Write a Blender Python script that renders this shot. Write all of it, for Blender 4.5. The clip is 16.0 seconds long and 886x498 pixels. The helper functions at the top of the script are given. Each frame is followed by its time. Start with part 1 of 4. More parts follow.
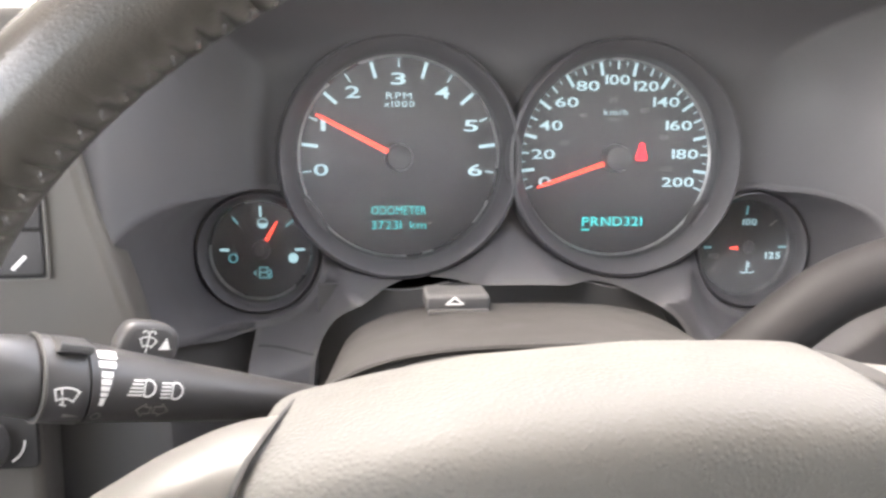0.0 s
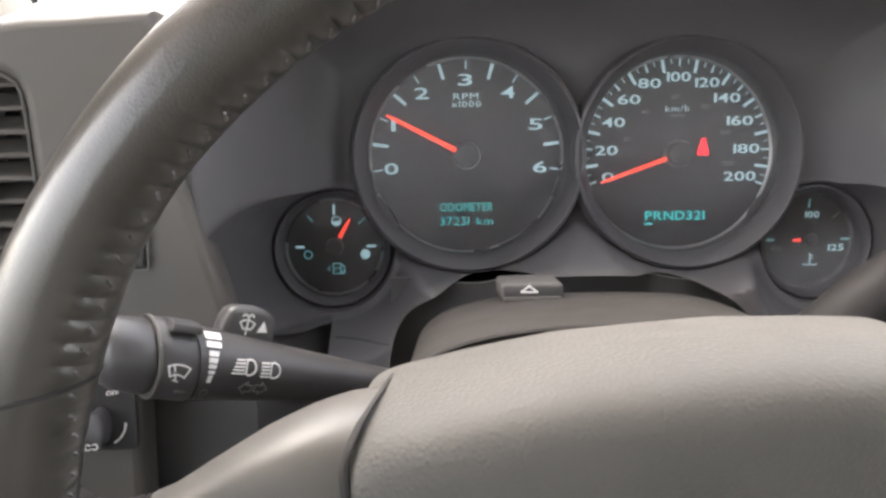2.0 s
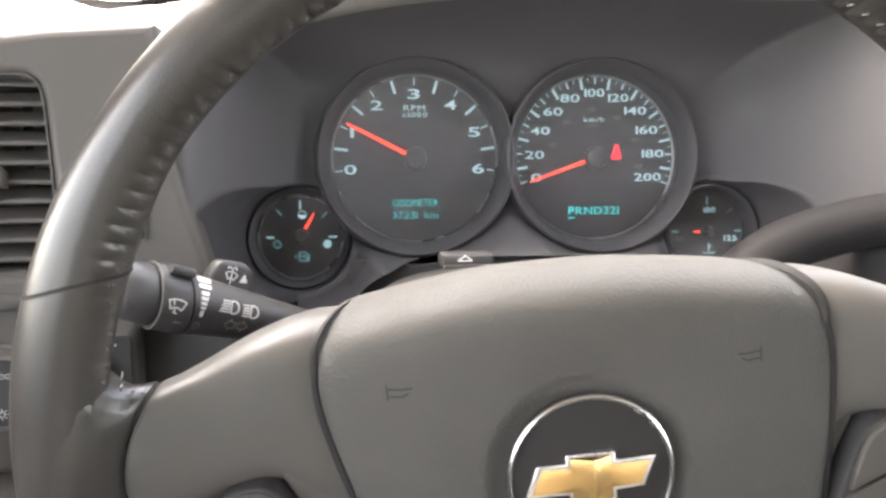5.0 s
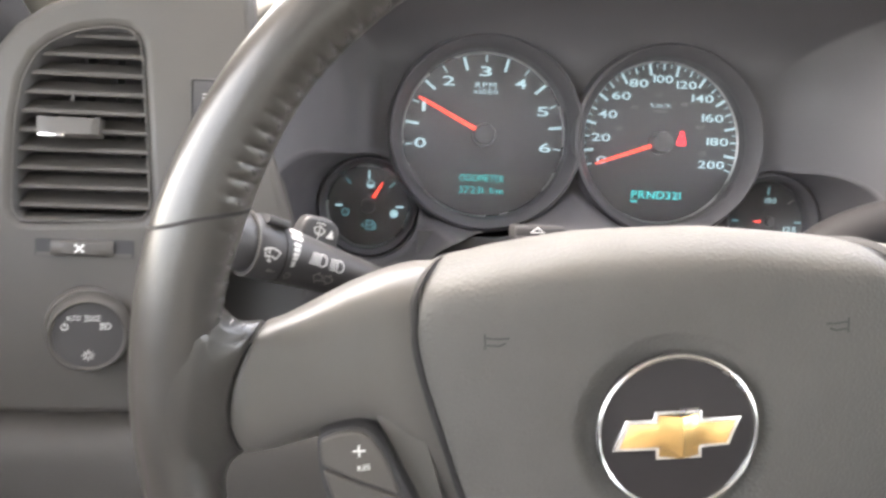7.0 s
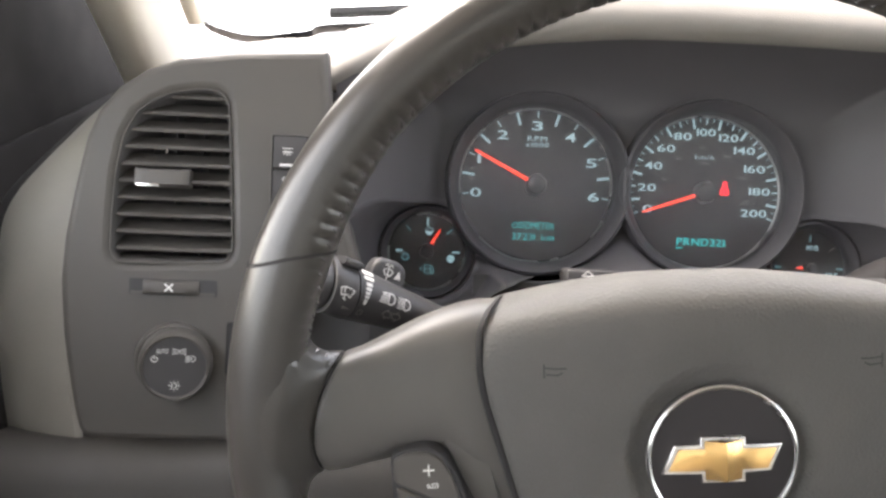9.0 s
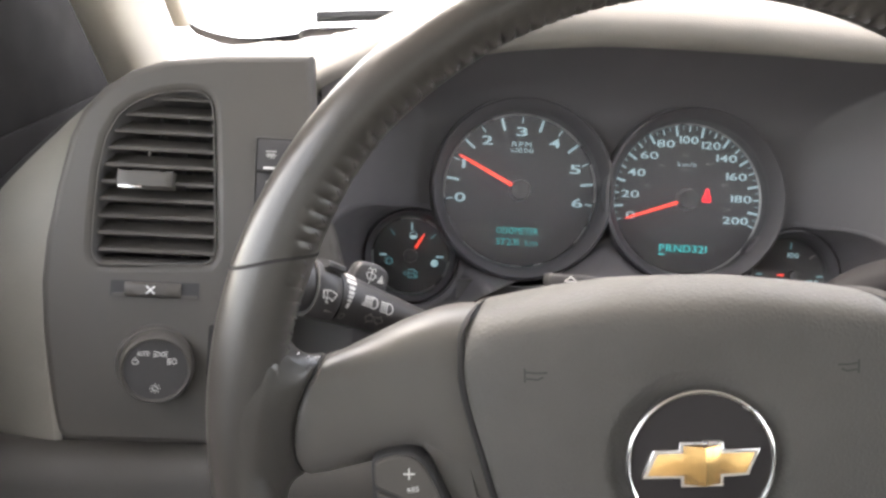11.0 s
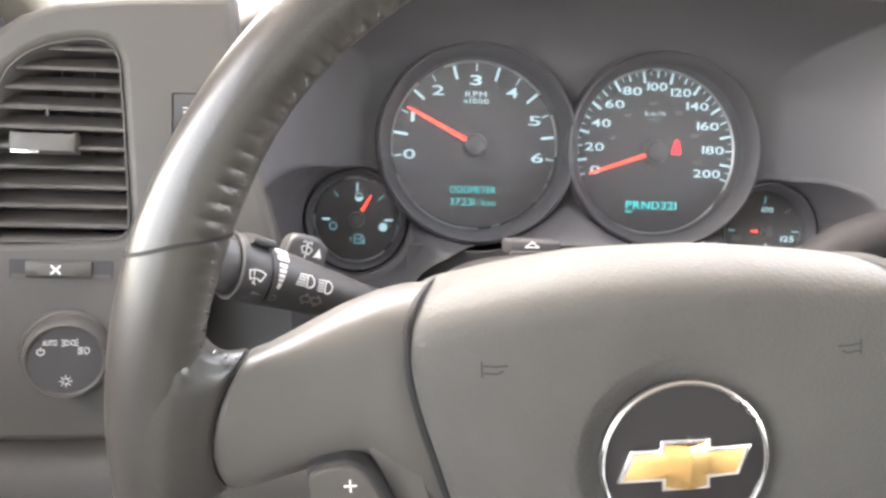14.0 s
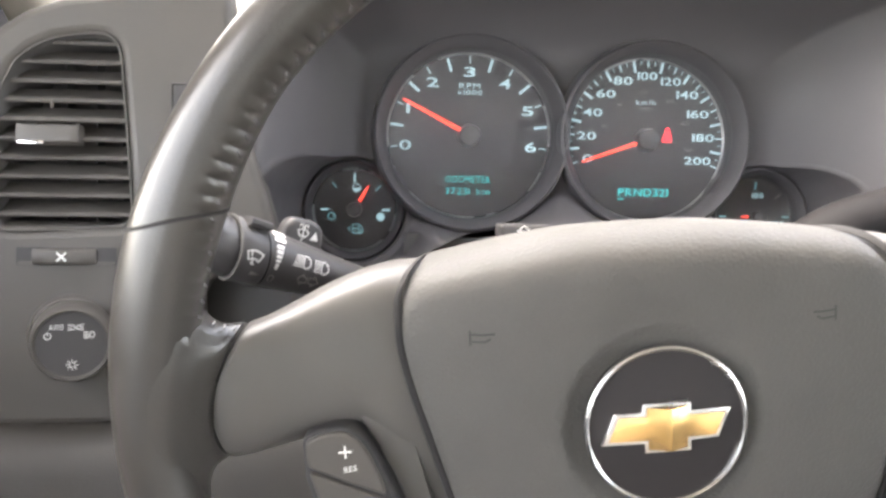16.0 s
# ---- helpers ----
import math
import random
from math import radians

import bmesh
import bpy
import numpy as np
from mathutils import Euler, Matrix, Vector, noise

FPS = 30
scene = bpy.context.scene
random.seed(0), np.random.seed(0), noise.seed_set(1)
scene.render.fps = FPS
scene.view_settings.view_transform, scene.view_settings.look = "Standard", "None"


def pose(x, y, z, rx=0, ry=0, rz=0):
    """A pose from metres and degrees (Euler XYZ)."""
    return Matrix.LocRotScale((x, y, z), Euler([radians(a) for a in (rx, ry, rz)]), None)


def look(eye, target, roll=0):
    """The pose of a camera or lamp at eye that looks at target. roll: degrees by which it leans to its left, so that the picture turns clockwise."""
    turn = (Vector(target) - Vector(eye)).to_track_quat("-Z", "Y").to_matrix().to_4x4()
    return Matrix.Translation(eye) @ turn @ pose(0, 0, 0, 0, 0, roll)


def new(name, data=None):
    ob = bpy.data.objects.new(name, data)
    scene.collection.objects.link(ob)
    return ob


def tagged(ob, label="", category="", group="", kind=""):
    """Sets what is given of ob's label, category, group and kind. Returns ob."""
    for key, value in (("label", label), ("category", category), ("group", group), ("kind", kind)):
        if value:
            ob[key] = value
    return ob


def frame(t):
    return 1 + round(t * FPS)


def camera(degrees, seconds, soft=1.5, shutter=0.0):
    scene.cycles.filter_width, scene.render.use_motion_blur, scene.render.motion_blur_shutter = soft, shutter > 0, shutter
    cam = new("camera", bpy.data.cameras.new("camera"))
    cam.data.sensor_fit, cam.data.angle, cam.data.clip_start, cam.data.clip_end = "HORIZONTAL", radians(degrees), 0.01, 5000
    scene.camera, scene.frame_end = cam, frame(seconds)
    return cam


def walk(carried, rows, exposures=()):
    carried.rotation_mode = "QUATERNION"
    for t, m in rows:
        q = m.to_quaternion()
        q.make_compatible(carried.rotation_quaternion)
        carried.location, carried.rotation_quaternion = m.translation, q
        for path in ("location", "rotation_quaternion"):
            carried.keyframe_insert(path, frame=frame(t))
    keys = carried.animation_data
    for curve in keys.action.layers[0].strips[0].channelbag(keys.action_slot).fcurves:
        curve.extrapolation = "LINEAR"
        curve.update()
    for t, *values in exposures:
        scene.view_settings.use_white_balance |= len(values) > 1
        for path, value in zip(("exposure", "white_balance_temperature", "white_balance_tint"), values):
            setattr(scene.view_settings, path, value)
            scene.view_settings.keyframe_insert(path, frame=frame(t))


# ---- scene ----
# World: x to the truck's right, y ahead, z up. DASH is the frame of the gauge faces: mm, x right, y ahead, z up the faces.
GAUGE_TILT = 20.0
DASH = pose(0, 0, 1.40, -GAUGE_TILT)
MM = 0.001
cam = camera(56.54, 16.0, soft=2.7, shutter=0.5)
# seconds; eye in the gauges' frame (mm); yaw, pitch, roll
ROWS = [
    (0.0, -15.0, -488.9, 24.6, -4.84, -8.17, -0.26),
    (0.5, -24.5, -494.7, 24.5, -4.32, -8.09, -0.53),
    (1.0, -23.3, -501.8, 21.2, -3.69, -7.54, -0.53),
    (1.5, -34.3, -505.1, 20.2, -3.22, -7.22, -0.10),
    (2.0, -33.5, -505.0, 16.2, -2.25, -7.26, 0.71),
    (2.5, -39.0, -508.1, 11.4, -2.04, -7.42, 1.06),
    (3.0, -41.8, -520.1, 16.6, -3.15, -6.58, 0.45),
    (3.5, -41.7, -541.5, 5.9, -4.49, -4.87, 0.56),
    (4.0, -37.5, -582.9, -16.7, -5.04, -4.22, 0.71),
    (4.2, -30.9, -597.0, -19.1, -5.61, -3.98, 0.67),
    (6.3, -43.3, -567.2, -16.3, -3.52, -3.66, 0.33),
    (6.5, -49.5, -571.7, -20.5, -3.92, -3.57, -0.26),
    (7.0, -64.3, -598.3, -32.1, -3.53, -4.08, -2.23),
    (7.5, -75.6, -623.1, -37.6, -1.54, -3.28, -3.35),
    (8.0, -74.9, -628.5, -35.3, -0.76, -1.94, -3.17),
    (8.5, -75.4, -633.7, -34.7, -0.42, -1.10, -2.44),
    (11.0, -73.7, -635.7, -35.5, -1.55, -0.33, -2.90),
    (11.5, -67.1, -634.4, -35.8, -1.74, -0.44, -2.26),
    (12.0, -67.5, -634.6, -34.9, -2.02, -0.53, -2.08),
    (12.5, -68.3, -633.3, -39.1, -2.39, -0.60, -1.87),
    (13.0, -52.2, -601.6, -34.0, -2.66, -2.83, -0.88),
    (13.5, -59.9, -572.3, -26.0, -3.53, -4.13, -0.41),
    (14.0, -65.6, -582.0, -26.0, -4.41, -3.81, -1.69),
    (14.5, -57.3, -596.5, -27.3, -4.90, -3.09, -1.17),
    (15.0, -56.3, -601.6, -29.2, -4.28, -2.58, -0.77),
    (15.5, -53.6, -603.2, -29.1, -4.21, -2.77, -0.56),
    (16.0, -59.9, -595.7, -37.0, -4.08, -3.46, -0.97),
]
# how far the clip's own exposure swings round its mean (seconds, stops)
STOPS = [(0.0, 0.42), (0.5, 0.44), (1.0, 0.29), (1.5, -0.05), (2.0, -0.42), (2.5, 0.0), (3.0, -0.05), (3.5, -0.24), (4.0, -0.11), (6.5, -0.03), (7.0, 0.27), (7.5, 0.43), (8.0, 0.05), (8.5, -0.35), (11.0, -0.40), (11.5, -0.40), (12.0, -0.38), (12.5, -0.36), (13.0, -0.22), (13.5, 0.08), (14.0, 0.45), (14.5, 0.4), (15.0, 0.0), (15.5, 0.28), (16.0, 0.2)]
EXPOSURE, KELVIN, TINT = 4.45, 7200, 17
walk(cam, [(t, DASH @ pose(x * MM, y * MM, z * MM, 90 + pitch, roll, yaw)) for t, x, y, z, yaw, pitch, roll in ROWS],
     exposures=[(t, EXPOSURE + more, KELVIN, TINT) for t, more in STOPS])

# ---- world and sun ----
world = bpy.data.worlds.new("world")
scene.world = world
world.use_nodes = True
wn = world.node_tree
sky = wn.nodes.new("ShaderNodeTexSky")
sky.sky_type, sky.sun_disc = "NISHITA", False
SUN_UP, SUN_FROM = 52.0, -60.0   # degrees above the horizon; compass bearing clockwise from straight ahead
sky.air_density, sky.dust_density, sky.ozone_density = 0.8, 2.5, 0.6   # a hazy, pale sky
sky.sun_elevation, sky.sun_rotation = radians(SUN_UP), radians(SUN_FROM)
pale = wn.nodes.new("ShaderNodeHueSaturation")   # thin high cloud takes most of the blue
pale.inputs["Saturation"].default_value = 0.45
wn.links.new(sky.outputs[0], pale.inputs["Color"])
wn.links.new(pale.outputs[0], wn.nodes["Background"].inputs[0])
wn.nodes["Background"].inputs[1].default_value = 0.15
sun = new("sun", bpy.data.lights.new("sun", "SUN"))
sun.data.energy, sun.data.angle, sun.data.color = 0.21, radians(30), (1.0, 0.99, 0.97)
az, el = radians(SUN_FROM), radians(SUN_UP)
sun.matrix_basis = look((0, 0, 0), (-math.sin(az) * math.cos(el), -math.cos(az) * math.cos(el), -math.sin(el)))


# ---- materials ----
def material(name, color, rough=0.5, metal=0.0, grain=0.0, grain_size=0.6, var=0.12, glow=None, glow_strength=0.0,
             leather=0.0, leather_size=1.2, coat=0.0, spec=0.5, smudge=0.1):
    """A surface with fine grain (size in mm), slow colour drift, smudges in the gloss and, where leather is set, a pebbled relief."""
    m = bpy.data.materials.new(name)
    m.use_nodes = True
    nt = m.node_tree
    n, l = nt.nodes, nt.links
    b = n["Principled BSDF"]
    b.inputs["Metallic"].default_value = metal
    b.inputs["Specular IOR Level"].default_value = spec
    b.inputs["Coat Weight"].default_value = coat
    b.inputs["Coat Roughness"].default_value = 0.15
    tc = n.new("ShaderNodeTexCoord")
    slow = n.new("ShaderNodeTexNoise")
    slow.inputs["Scale"].default_value, slow.inputs["Detail"].default_value = 28.0, 5.0
    fine = n.new("ShaderNodeTexNoise")
    fine.inputs["Scale"].default_value, fine.inputs["Detail"].default_value = 1000.0 / grain_size, 3.0
    for q in (slow, fine):
        l.new(tc.outputs["Object"], q.inputs["Vector"])
    both = n.new("ShaderNodeMath")
    both.operation = "MULTIPLY_ADD"
    both.inputs[1].default_value = 0.35
    l.new(fine.outputs["Fac"], both.inputs[0])
    l.new(slow.outputs["Fac"], both.inputs[2])
    ramp = n.new("ShaderNodeMapRange")
    ramp.inputs["From Min"].default_value, ramp.inputs["From Max"].default_value = 0.35, 1.0
    ramp.inputs["To Min"].default_value, ramp.inputs["To Max"].default_value = 1.0 - var, 1.0 + var
    l.new(both.outputs[0], ramp.inputs["Value"])
    tint = n.new("ShaderNodeVectorMath")
    tint.operation = "SCALE"
    tint.inputs[0].default_value = color
    l.new(ramp.outputs[0], tint.inputs["Scale"])
    l.new(tint.outputs[0], b.inputs["Base Color"])
    gl = n.new("ShaderNodeMapRange")
    gl.inputs["From Min"].default_value, gl.inputs["From Max"].default_value = 0.3, 0.7
    gl.inputs["To Min"].default_value, gl.inputs["To Max"].default_value = max(0.02, rough - smudge), min(1.0, rough + smudge)
    l.new(slow.outputs["Fac"], gl.inputs["Value"])
    l.new(gl.outputs[0], b.inputs["Roughness"])
    last = None
    if grain:
        bp = n.new("ShaderNodeBump")
        bp.inputs["Strength"].default_value, bp.inputs["Distance"].default_value = grain, 0.0003
        l.new(fine.outputs["Fac"], bp.inputs["Height"])
        last = bp
    if leather:
        cells = n.new("ShaderNodeTexVoronoi")
        cells.inputs["Scale"].default_value = 1000.0 / leather_size
        warp = n.new("ShaderNodeVectorMath")
        warp.operation = "MULTIPLY_ADD"
        warp.inputs[1].default_value = (0.0006, 0.0006, 0.0006)
        wob = n.new("ShaderNodeTexNoise")
        wob.inputs["Scale"].default_value = 420.0
        l.new(tc.outputs["Object"], wob.inputs["Vector"])
        l.new(wob.outputs["Color"], warp.inputs[0])
        l.new(tc.outputs["Object"], warp.inputs[2])
        l.new(warp.outputs[0], cells.inputs["Vector"])
        soft = n.new("ShaderNodeMapRange")
        soft.interpolation_type = "SMOOTHSTEP"
        soft.inputs["From Max"].default_value = 0.7
        soft.inputs["To Min"].default_value, soft.inputs["To Max"].default_value = 1.0, 0.0
        l.new(cells.outputs["Distance"], soft.inputs["Value"])
        bp = n.new("ShaderNodeBump")
        bp.inputs["Strength"].default_value, bp.inputs["Distance"].default_value = leather, 0.0005
        l.new(soft.outputs[0], bp.inputs["Height"])
        if last:
            l.new(last.outputs[0], bp.inputs["Normal"])
        last = bp
    if last:
        l.new(last.outputs[0], b.inputs["Normal"])
    if glow:
        b.inputs["Emission Color"].default_value = (*glow, 1)
        b.inputs["Emission Strength"].default_value = glow_strength
    return m


def pane_material(name, gloss, tint=(1, 1, 1), rough=0.02):
    """Clear glazing: light passes, and a share of it is mirrored."""
    m = bpy.data.materials.new(name)
    m.use_nodes = True
    n, l = m.node_tree.nodes, m.node_tree.links
    n.remove(n["Principled BSDF"])
    clear, shine, mix = n.new("ShaderNodeBsdfTransparent"), n.new("ShaderNodeBsdfGlossy"), n.new("ShaderNodeMixShader")
    clear.inputs[0].default_value = (*tint, 1)
    shine.inputs["Roughness"].default_value = rough
    mix.inputs[0].default_value = gloss
    l.new(clear.outputs[0], mix.inputs[1])
    l.new(shine.outputs[0], mix.inputs[2])
    l.new(mix.outputs[0], n["Material Output"].inputs[0])
    return m


TRIM = material("grey_dash_plastic", (0.071, 0.0645, 0.0555), 0.55, grain=0.35, grain_size=0.7)
# Slight blue in this, BEZEL and DIAL stands in for flare's tint
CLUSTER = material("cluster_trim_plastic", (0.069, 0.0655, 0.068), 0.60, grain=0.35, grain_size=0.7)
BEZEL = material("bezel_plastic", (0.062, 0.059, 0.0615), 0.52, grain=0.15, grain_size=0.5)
HUB = material("needle_hub_plastic", (0.040, 0.038, 0.038), 0.38, grain=0.08, grain_size=0.4)
# This, RUBBER, STALK and DIAL are lifted a little to imitate veiling glare
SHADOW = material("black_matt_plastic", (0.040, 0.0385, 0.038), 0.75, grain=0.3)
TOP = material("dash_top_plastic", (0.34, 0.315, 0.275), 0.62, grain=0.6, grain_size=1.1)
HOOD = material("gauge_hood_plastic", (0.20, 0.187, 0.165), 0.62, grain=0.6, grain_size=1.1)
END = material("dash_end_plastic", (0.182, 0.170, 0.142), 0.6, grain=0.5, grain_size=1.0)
# The beige panel's deep shade is put into this near-black colour
LOWER_SHADE = material("lower_dash_in_shade", (0.030, 0.027, 0.022), 0.6, grain=0.5, grain_size=1.0)
PILLAR = material("pillar_trim", (0.35, 0.325, 0.275), 0.7, grain=0.4, grain_size=1.2)
DOORM = material("door_plastic", (0.023, 0.0215, 0.0205), 0.8, grain=0.4, spec=0.15)
RUBBER = material("black_rubber", (0.032, 0.031, 0.03), 0.8, grain=0.3, spec=0.2)
PAD = material("pebbled_vinyl", (0.082, 0.079, 0.072), 0.58, leather=0.38, leather_size=1.75, grain=0.15, spec=0.26)
SPOKE = material("satin_grey_plastic", (0.092, 0.086, 0.077), 0.48, grain=0.15, grain_size=0.5)
LEATHER = material("rim_leather", (0.039, 0.036, 0.0315), 0.31, leather=0.10, leather_size=0.9, grain=0.12, smudge=0.05, coat=0.22)
THREAD = material("waxed_grey_thread", (0.085, 0.082, 0.08), 0.25, coat=0.5)
STALK = material("stalk_plastic", (0.052, 0.05, 0.049), 0.38, grain=0.2, grain_size=0.5)
SHROUD = material("column_plastic", (0.030, 0.0285, 0.027), 0.65, grain=0.3, grain_size=0.7, spec=0.15)
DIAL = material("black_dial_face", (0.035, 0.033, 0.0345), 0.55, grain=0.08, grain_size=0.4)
LCD = material("display_window", (0.042, 0.040, 0.040), 0.5)
PRINT = material("lit_white_print", (0.27, 0.35, 0.37), 0.5, glow=(0.42, 0.80, 0.92), glow_strength=0.030, var=0.05)
SOFT = material("dim_teal_print", (0.16, 0.26, 0.28), 0.5, glow=(0.2, 0.75, 0.85), glow_strength=0.018, var=0.05)
LEVER = material("lever_plastic", (0.022, 0.021, 0.021), 0.6, grain=0.2, spec=0.12)
DIM = material("unlit_grey_print", (0.11, 0.105, 0.105), 0.6)
TEAL = material("teal_display_segments", (0.02, 0.22, 0.24), 0.5, glow=(0.01, 0.68, 0.66), glow_strength=0.062, var=0.02)
RED = material("red_needle", (0.75, 0.06, 0.035), 0.4, glow=(1.0, 0.07, 0.035), glow_strength=0.075, var=0.02)
LAMP = material("red_warning_lamp", (0.6, 0.02, 0.03), 0.4, glow=(1.0, 0.02, 0.035), glow_strength=0.09, var=0.02)
PAINT = material("white_marking", (0.70, 0.69, 0.66), 0.55, var=0.08)
FAINT = material("worn_grey_marking", (0.20, 0.19, 0.18), 0.6, var=0.2)
EMBOSS = material("embossed_mark", (0.028, 0.026, 0.025), 0.6)
RECESS = material("recess_plastic", (0.075, 0.072, 0.069), 0.6, grain=0.3)
CHROME = material("chrome", (0.80, 0.79, 0.77), 0.24, metal=1.0, var=0.05, smudge=0.06)
GOLD = material("gold_foil", (0.84, 0.52, 0.20), 0.22, metal=0.8, var=0.12)
BLACKGLOSS = material("black_emblem_disc", (0.024, 0.021, 0.021), 0.5, grain=0.08, spec=0.3)
LIP = material("polished_dial_edge", (0.34, 0.34, 0.34), 0.28, metal=0.85, smudge=0.03)
WHITECAR = material("white_car_paint", (0.80, 0.80, 0.79), 0.25, coat=0.5, var=0.03)
COWL = material("cowl_plastic", (0.06, 0.068, 0.075), 0.6, grain=0.4)
FRIT = material("black_glass_edge", (0.012, 0.012, 0.013), 0.3)
CLOTH = material("headliner_cloth", (0.42, 0.39, 0.34), 0.95, grain=0.6, grain_size=1.2)
CARPET = material("cabin_carpet", (0.09, 0.085, 0.08), 0.98, grain=0.8, grain_size=2.0)
GROUND = material("pale_concrete", (0.42, 0.41, 0.39), 0.9, grain=0.3, grain_size=8.0, var=0.2)
# Its broad rough gloss imitates a veil of glare over the dials
LENS = pane_material("glare_veil_lens", 0.03, (0.96, 0.96, 0.96), 0.5)
GLASS = pane_material("window_glass", 0.05, (0.91, 0.93, 0.92))
# For the unseen rear window: tint set only to cut light from behind
REAR_CUT = pane_material("rear_light_cut_glass", 0.06, (0.45, 0.46, 0.45))


# ---- building helpers ----
BASE = {}
# the dashboard's own frames, turned a little against the gauges
SIDE = DASH @ Matrix.Translation(Vector((-4.0, 7.9, -0.9)) * MM) @ pose(0, 0, 0, -1.64, -0.15, 2.43)
ARM = DASH @ Matrix(((0.7654, -0.6, 0.2327, -106 * MM), (0.5741, 0.8, 0.1745, -180.2 * MM), (-0.2909, 0, 0.9568, -71.4 * MM), (0, 0, 0, 1)))   # the stalk's: x along it, z up


def thing(name, label, category, base=(0, 0, 0), place=None, group="", kind=""):
    """An Empty at the thing's base, given in mm of the place's frame."""
    ob = new(name)
    ob.empty_display_size = 0.01
    ob.matrix_basis = (DASH if place is None else place) @ Matrix.Translation(Vector(base) * MM)
    BASE[ob.name] = Vector(base)
    return tagged(ob, label, category, group, kind)


def as_mesh(name, shape, base):
    if isinstance(shape, bmesh.types.BMesh):
        me = bpy.data.meshes.new(name)
        bmesh.ops.recalc_face_normals(shape, faces=shape.faces)
        shape.to_mesh(me)
        shape.free()
    else:
        me = shape
        me.name = name
    me.transform(Matrix.Scale(MM, 4) @ Matrix.Translation(-base))
    me.polygons.foreach_set("use_smooth", [True] * len(me.polygons))
    me.set_sharp_from_angle(angle=radians(38))
    return me


def part(name, shape, mat, parent, label=""):
    """ONE mesh under a thing or a part; the shape is in mm of the thing's frame."""
    base = BASE[parent.name]
    me = as_mesh(name, shape, base)
    me.materials.clear()
    me.materials.append(mat)
    ob = new(name, me)
    ob.parent = parent
    BASE[ob.name] = base
    return tagged(ob, label)


def solo(name, shape, mat, label, category, kind="", place=None, base=(0, 0, 0)):
    """A top-level thing of one mesh."""
    me = as_mesh(name, shape, Vector(base))
    me.materials.clear()
    me.materials.append(mat)
    ob = new(name, me)
    ob.matrix_basis = (DASH if place is None else place) @ Matrix.Translation(Vector(base) * MM)
    BASE[ob.name] = Vector(base)
    return tagged(ob, label, category, kind=kind)


def loft(rings, closed=False, caps=True, around=True):
    """A skin over rings of equally many points."""
    bm = bmesh.new()
    vs = [[bm.verts.new(p) for p in ring] for ring in rings]
    n = len(rings[0])
    pairs = list(zip(vs, vs[1:])) + ([(vs[-1], vs[0])] if closed else [])
    for a, b in pairs:
        for i in range(n if around else n - 1):
            j = (i + 1) % n
            bm.faces.new((a[i], a[j], b[j], b[i]))
    if caps and not closed and around:
        bm.faces.new(vs[0])
        bm.faces.new(vs[-1])
    return bm


def lathe(profile, cx, cz, seg=72):
    """Turns a profile of (radius, y) round an axis along y."""
    rings = []
    for r, y in profile:
        rings.append([(cx + max(r, 0.01) * math.cos(2 * math.pi * i / seg), y, cz + max(r, 0.01) * math.sin(2 * math.pi * i / seg)) for i in range(seg)])
    return loft(rings, caps=True)


def oval(cx, cz, a, b, n=64, power=2.0):
    pts = []
    for i in range(n):
        t = 2 * math.pi * i / n
        c, s = math.cos(t), math.sin(t)
        pts.append((cx + a * math.copysign(abs(c) ** (2 / power), c), cz + b * math.copysign(abs(s) ** (2 / power), s)))
    return pts


def spline(pts, n=6, closed=False):
    """A smooth line through the points."""
    out, k = [], len(pts)
    for i in range(k if closed else k - 1):
        p = [Vector(pts[j % k]) if closed else Vector(pts[min(max(j, 0), k - 1)]) for j in (i - 1, i, i + 1, i + 2)]
        for s in range(n):
            t = s / n
            out.append(0.5 * (2 * p[1] + (p[2] - p[0]) * t + (2 * p[0] - 5 * p[1] + 4 * p[2] - p[3]) * t * t + (3 * p[1] - p[0] - 3 * p[2] + p[3]) * t ** 3))
    if not closed:
        out.append(Vector(pts[-1]))
    return out


def rounded(pts, r, n=5):
    """The outline with its corners rounded."""
    out, k = [], len(pts)
    for i in range(k):
        a, b, c = Vector(pts[i - 1]), Vector(pts[i]), Vector(pts[(i + 1) % k])
        q = min(r, (a - b).length * 0.45, (c - b).length * 0.45)
        p0, p1 = b + (a - b).normalized() * q, b + (c - b).normalized() * q
        for s in range(n + 1):
            t = s / n
            out.append((1 - t) ** 2 * p0 + 2 * t * (1 - t) * b + t * t * p1)
    return [tuple(v) for v in out]


UPRIGHT = Matrix.Rotation(math.pi / 2, 4, "X")


def from_curve(data, m):
    ob = bpy.data.objects.new("shape", data)
    me = bpy.data.meshes.new_from_object(ob)
    bpy.data.objects.remove(ob)
    bpy.data.curves.remove(data)
    me.transform(m)
    return me


def plate(outlines, front, depth, bevel=0.0):
    """A plate that faces the driver: outlines of (x, z), later ones are holes; its front lies at y = front."""
    data = bpy.data.curves.new("plate", "CURVE")
    data.dimensions, data.fill_mode = "2D", "BOTH"
    data.extrude, data.bevel_depth, data.bevel_resolution, data.offset = depth / 2 - bevel, bevel, 2, -bevel
    for pts in outlines:
        sp = data.splines.new("POLY")
        sp.points.add(len(pts) - 1)
        for p, q in zip(sp.points, pts):
            p.co = (q[0], q[1], 0, 1)
        sp.use_cyclic_u = True
    return from_curve(data, Matrix.Translation((0, front + depth / 2, 0)) @ UPRIGHT)


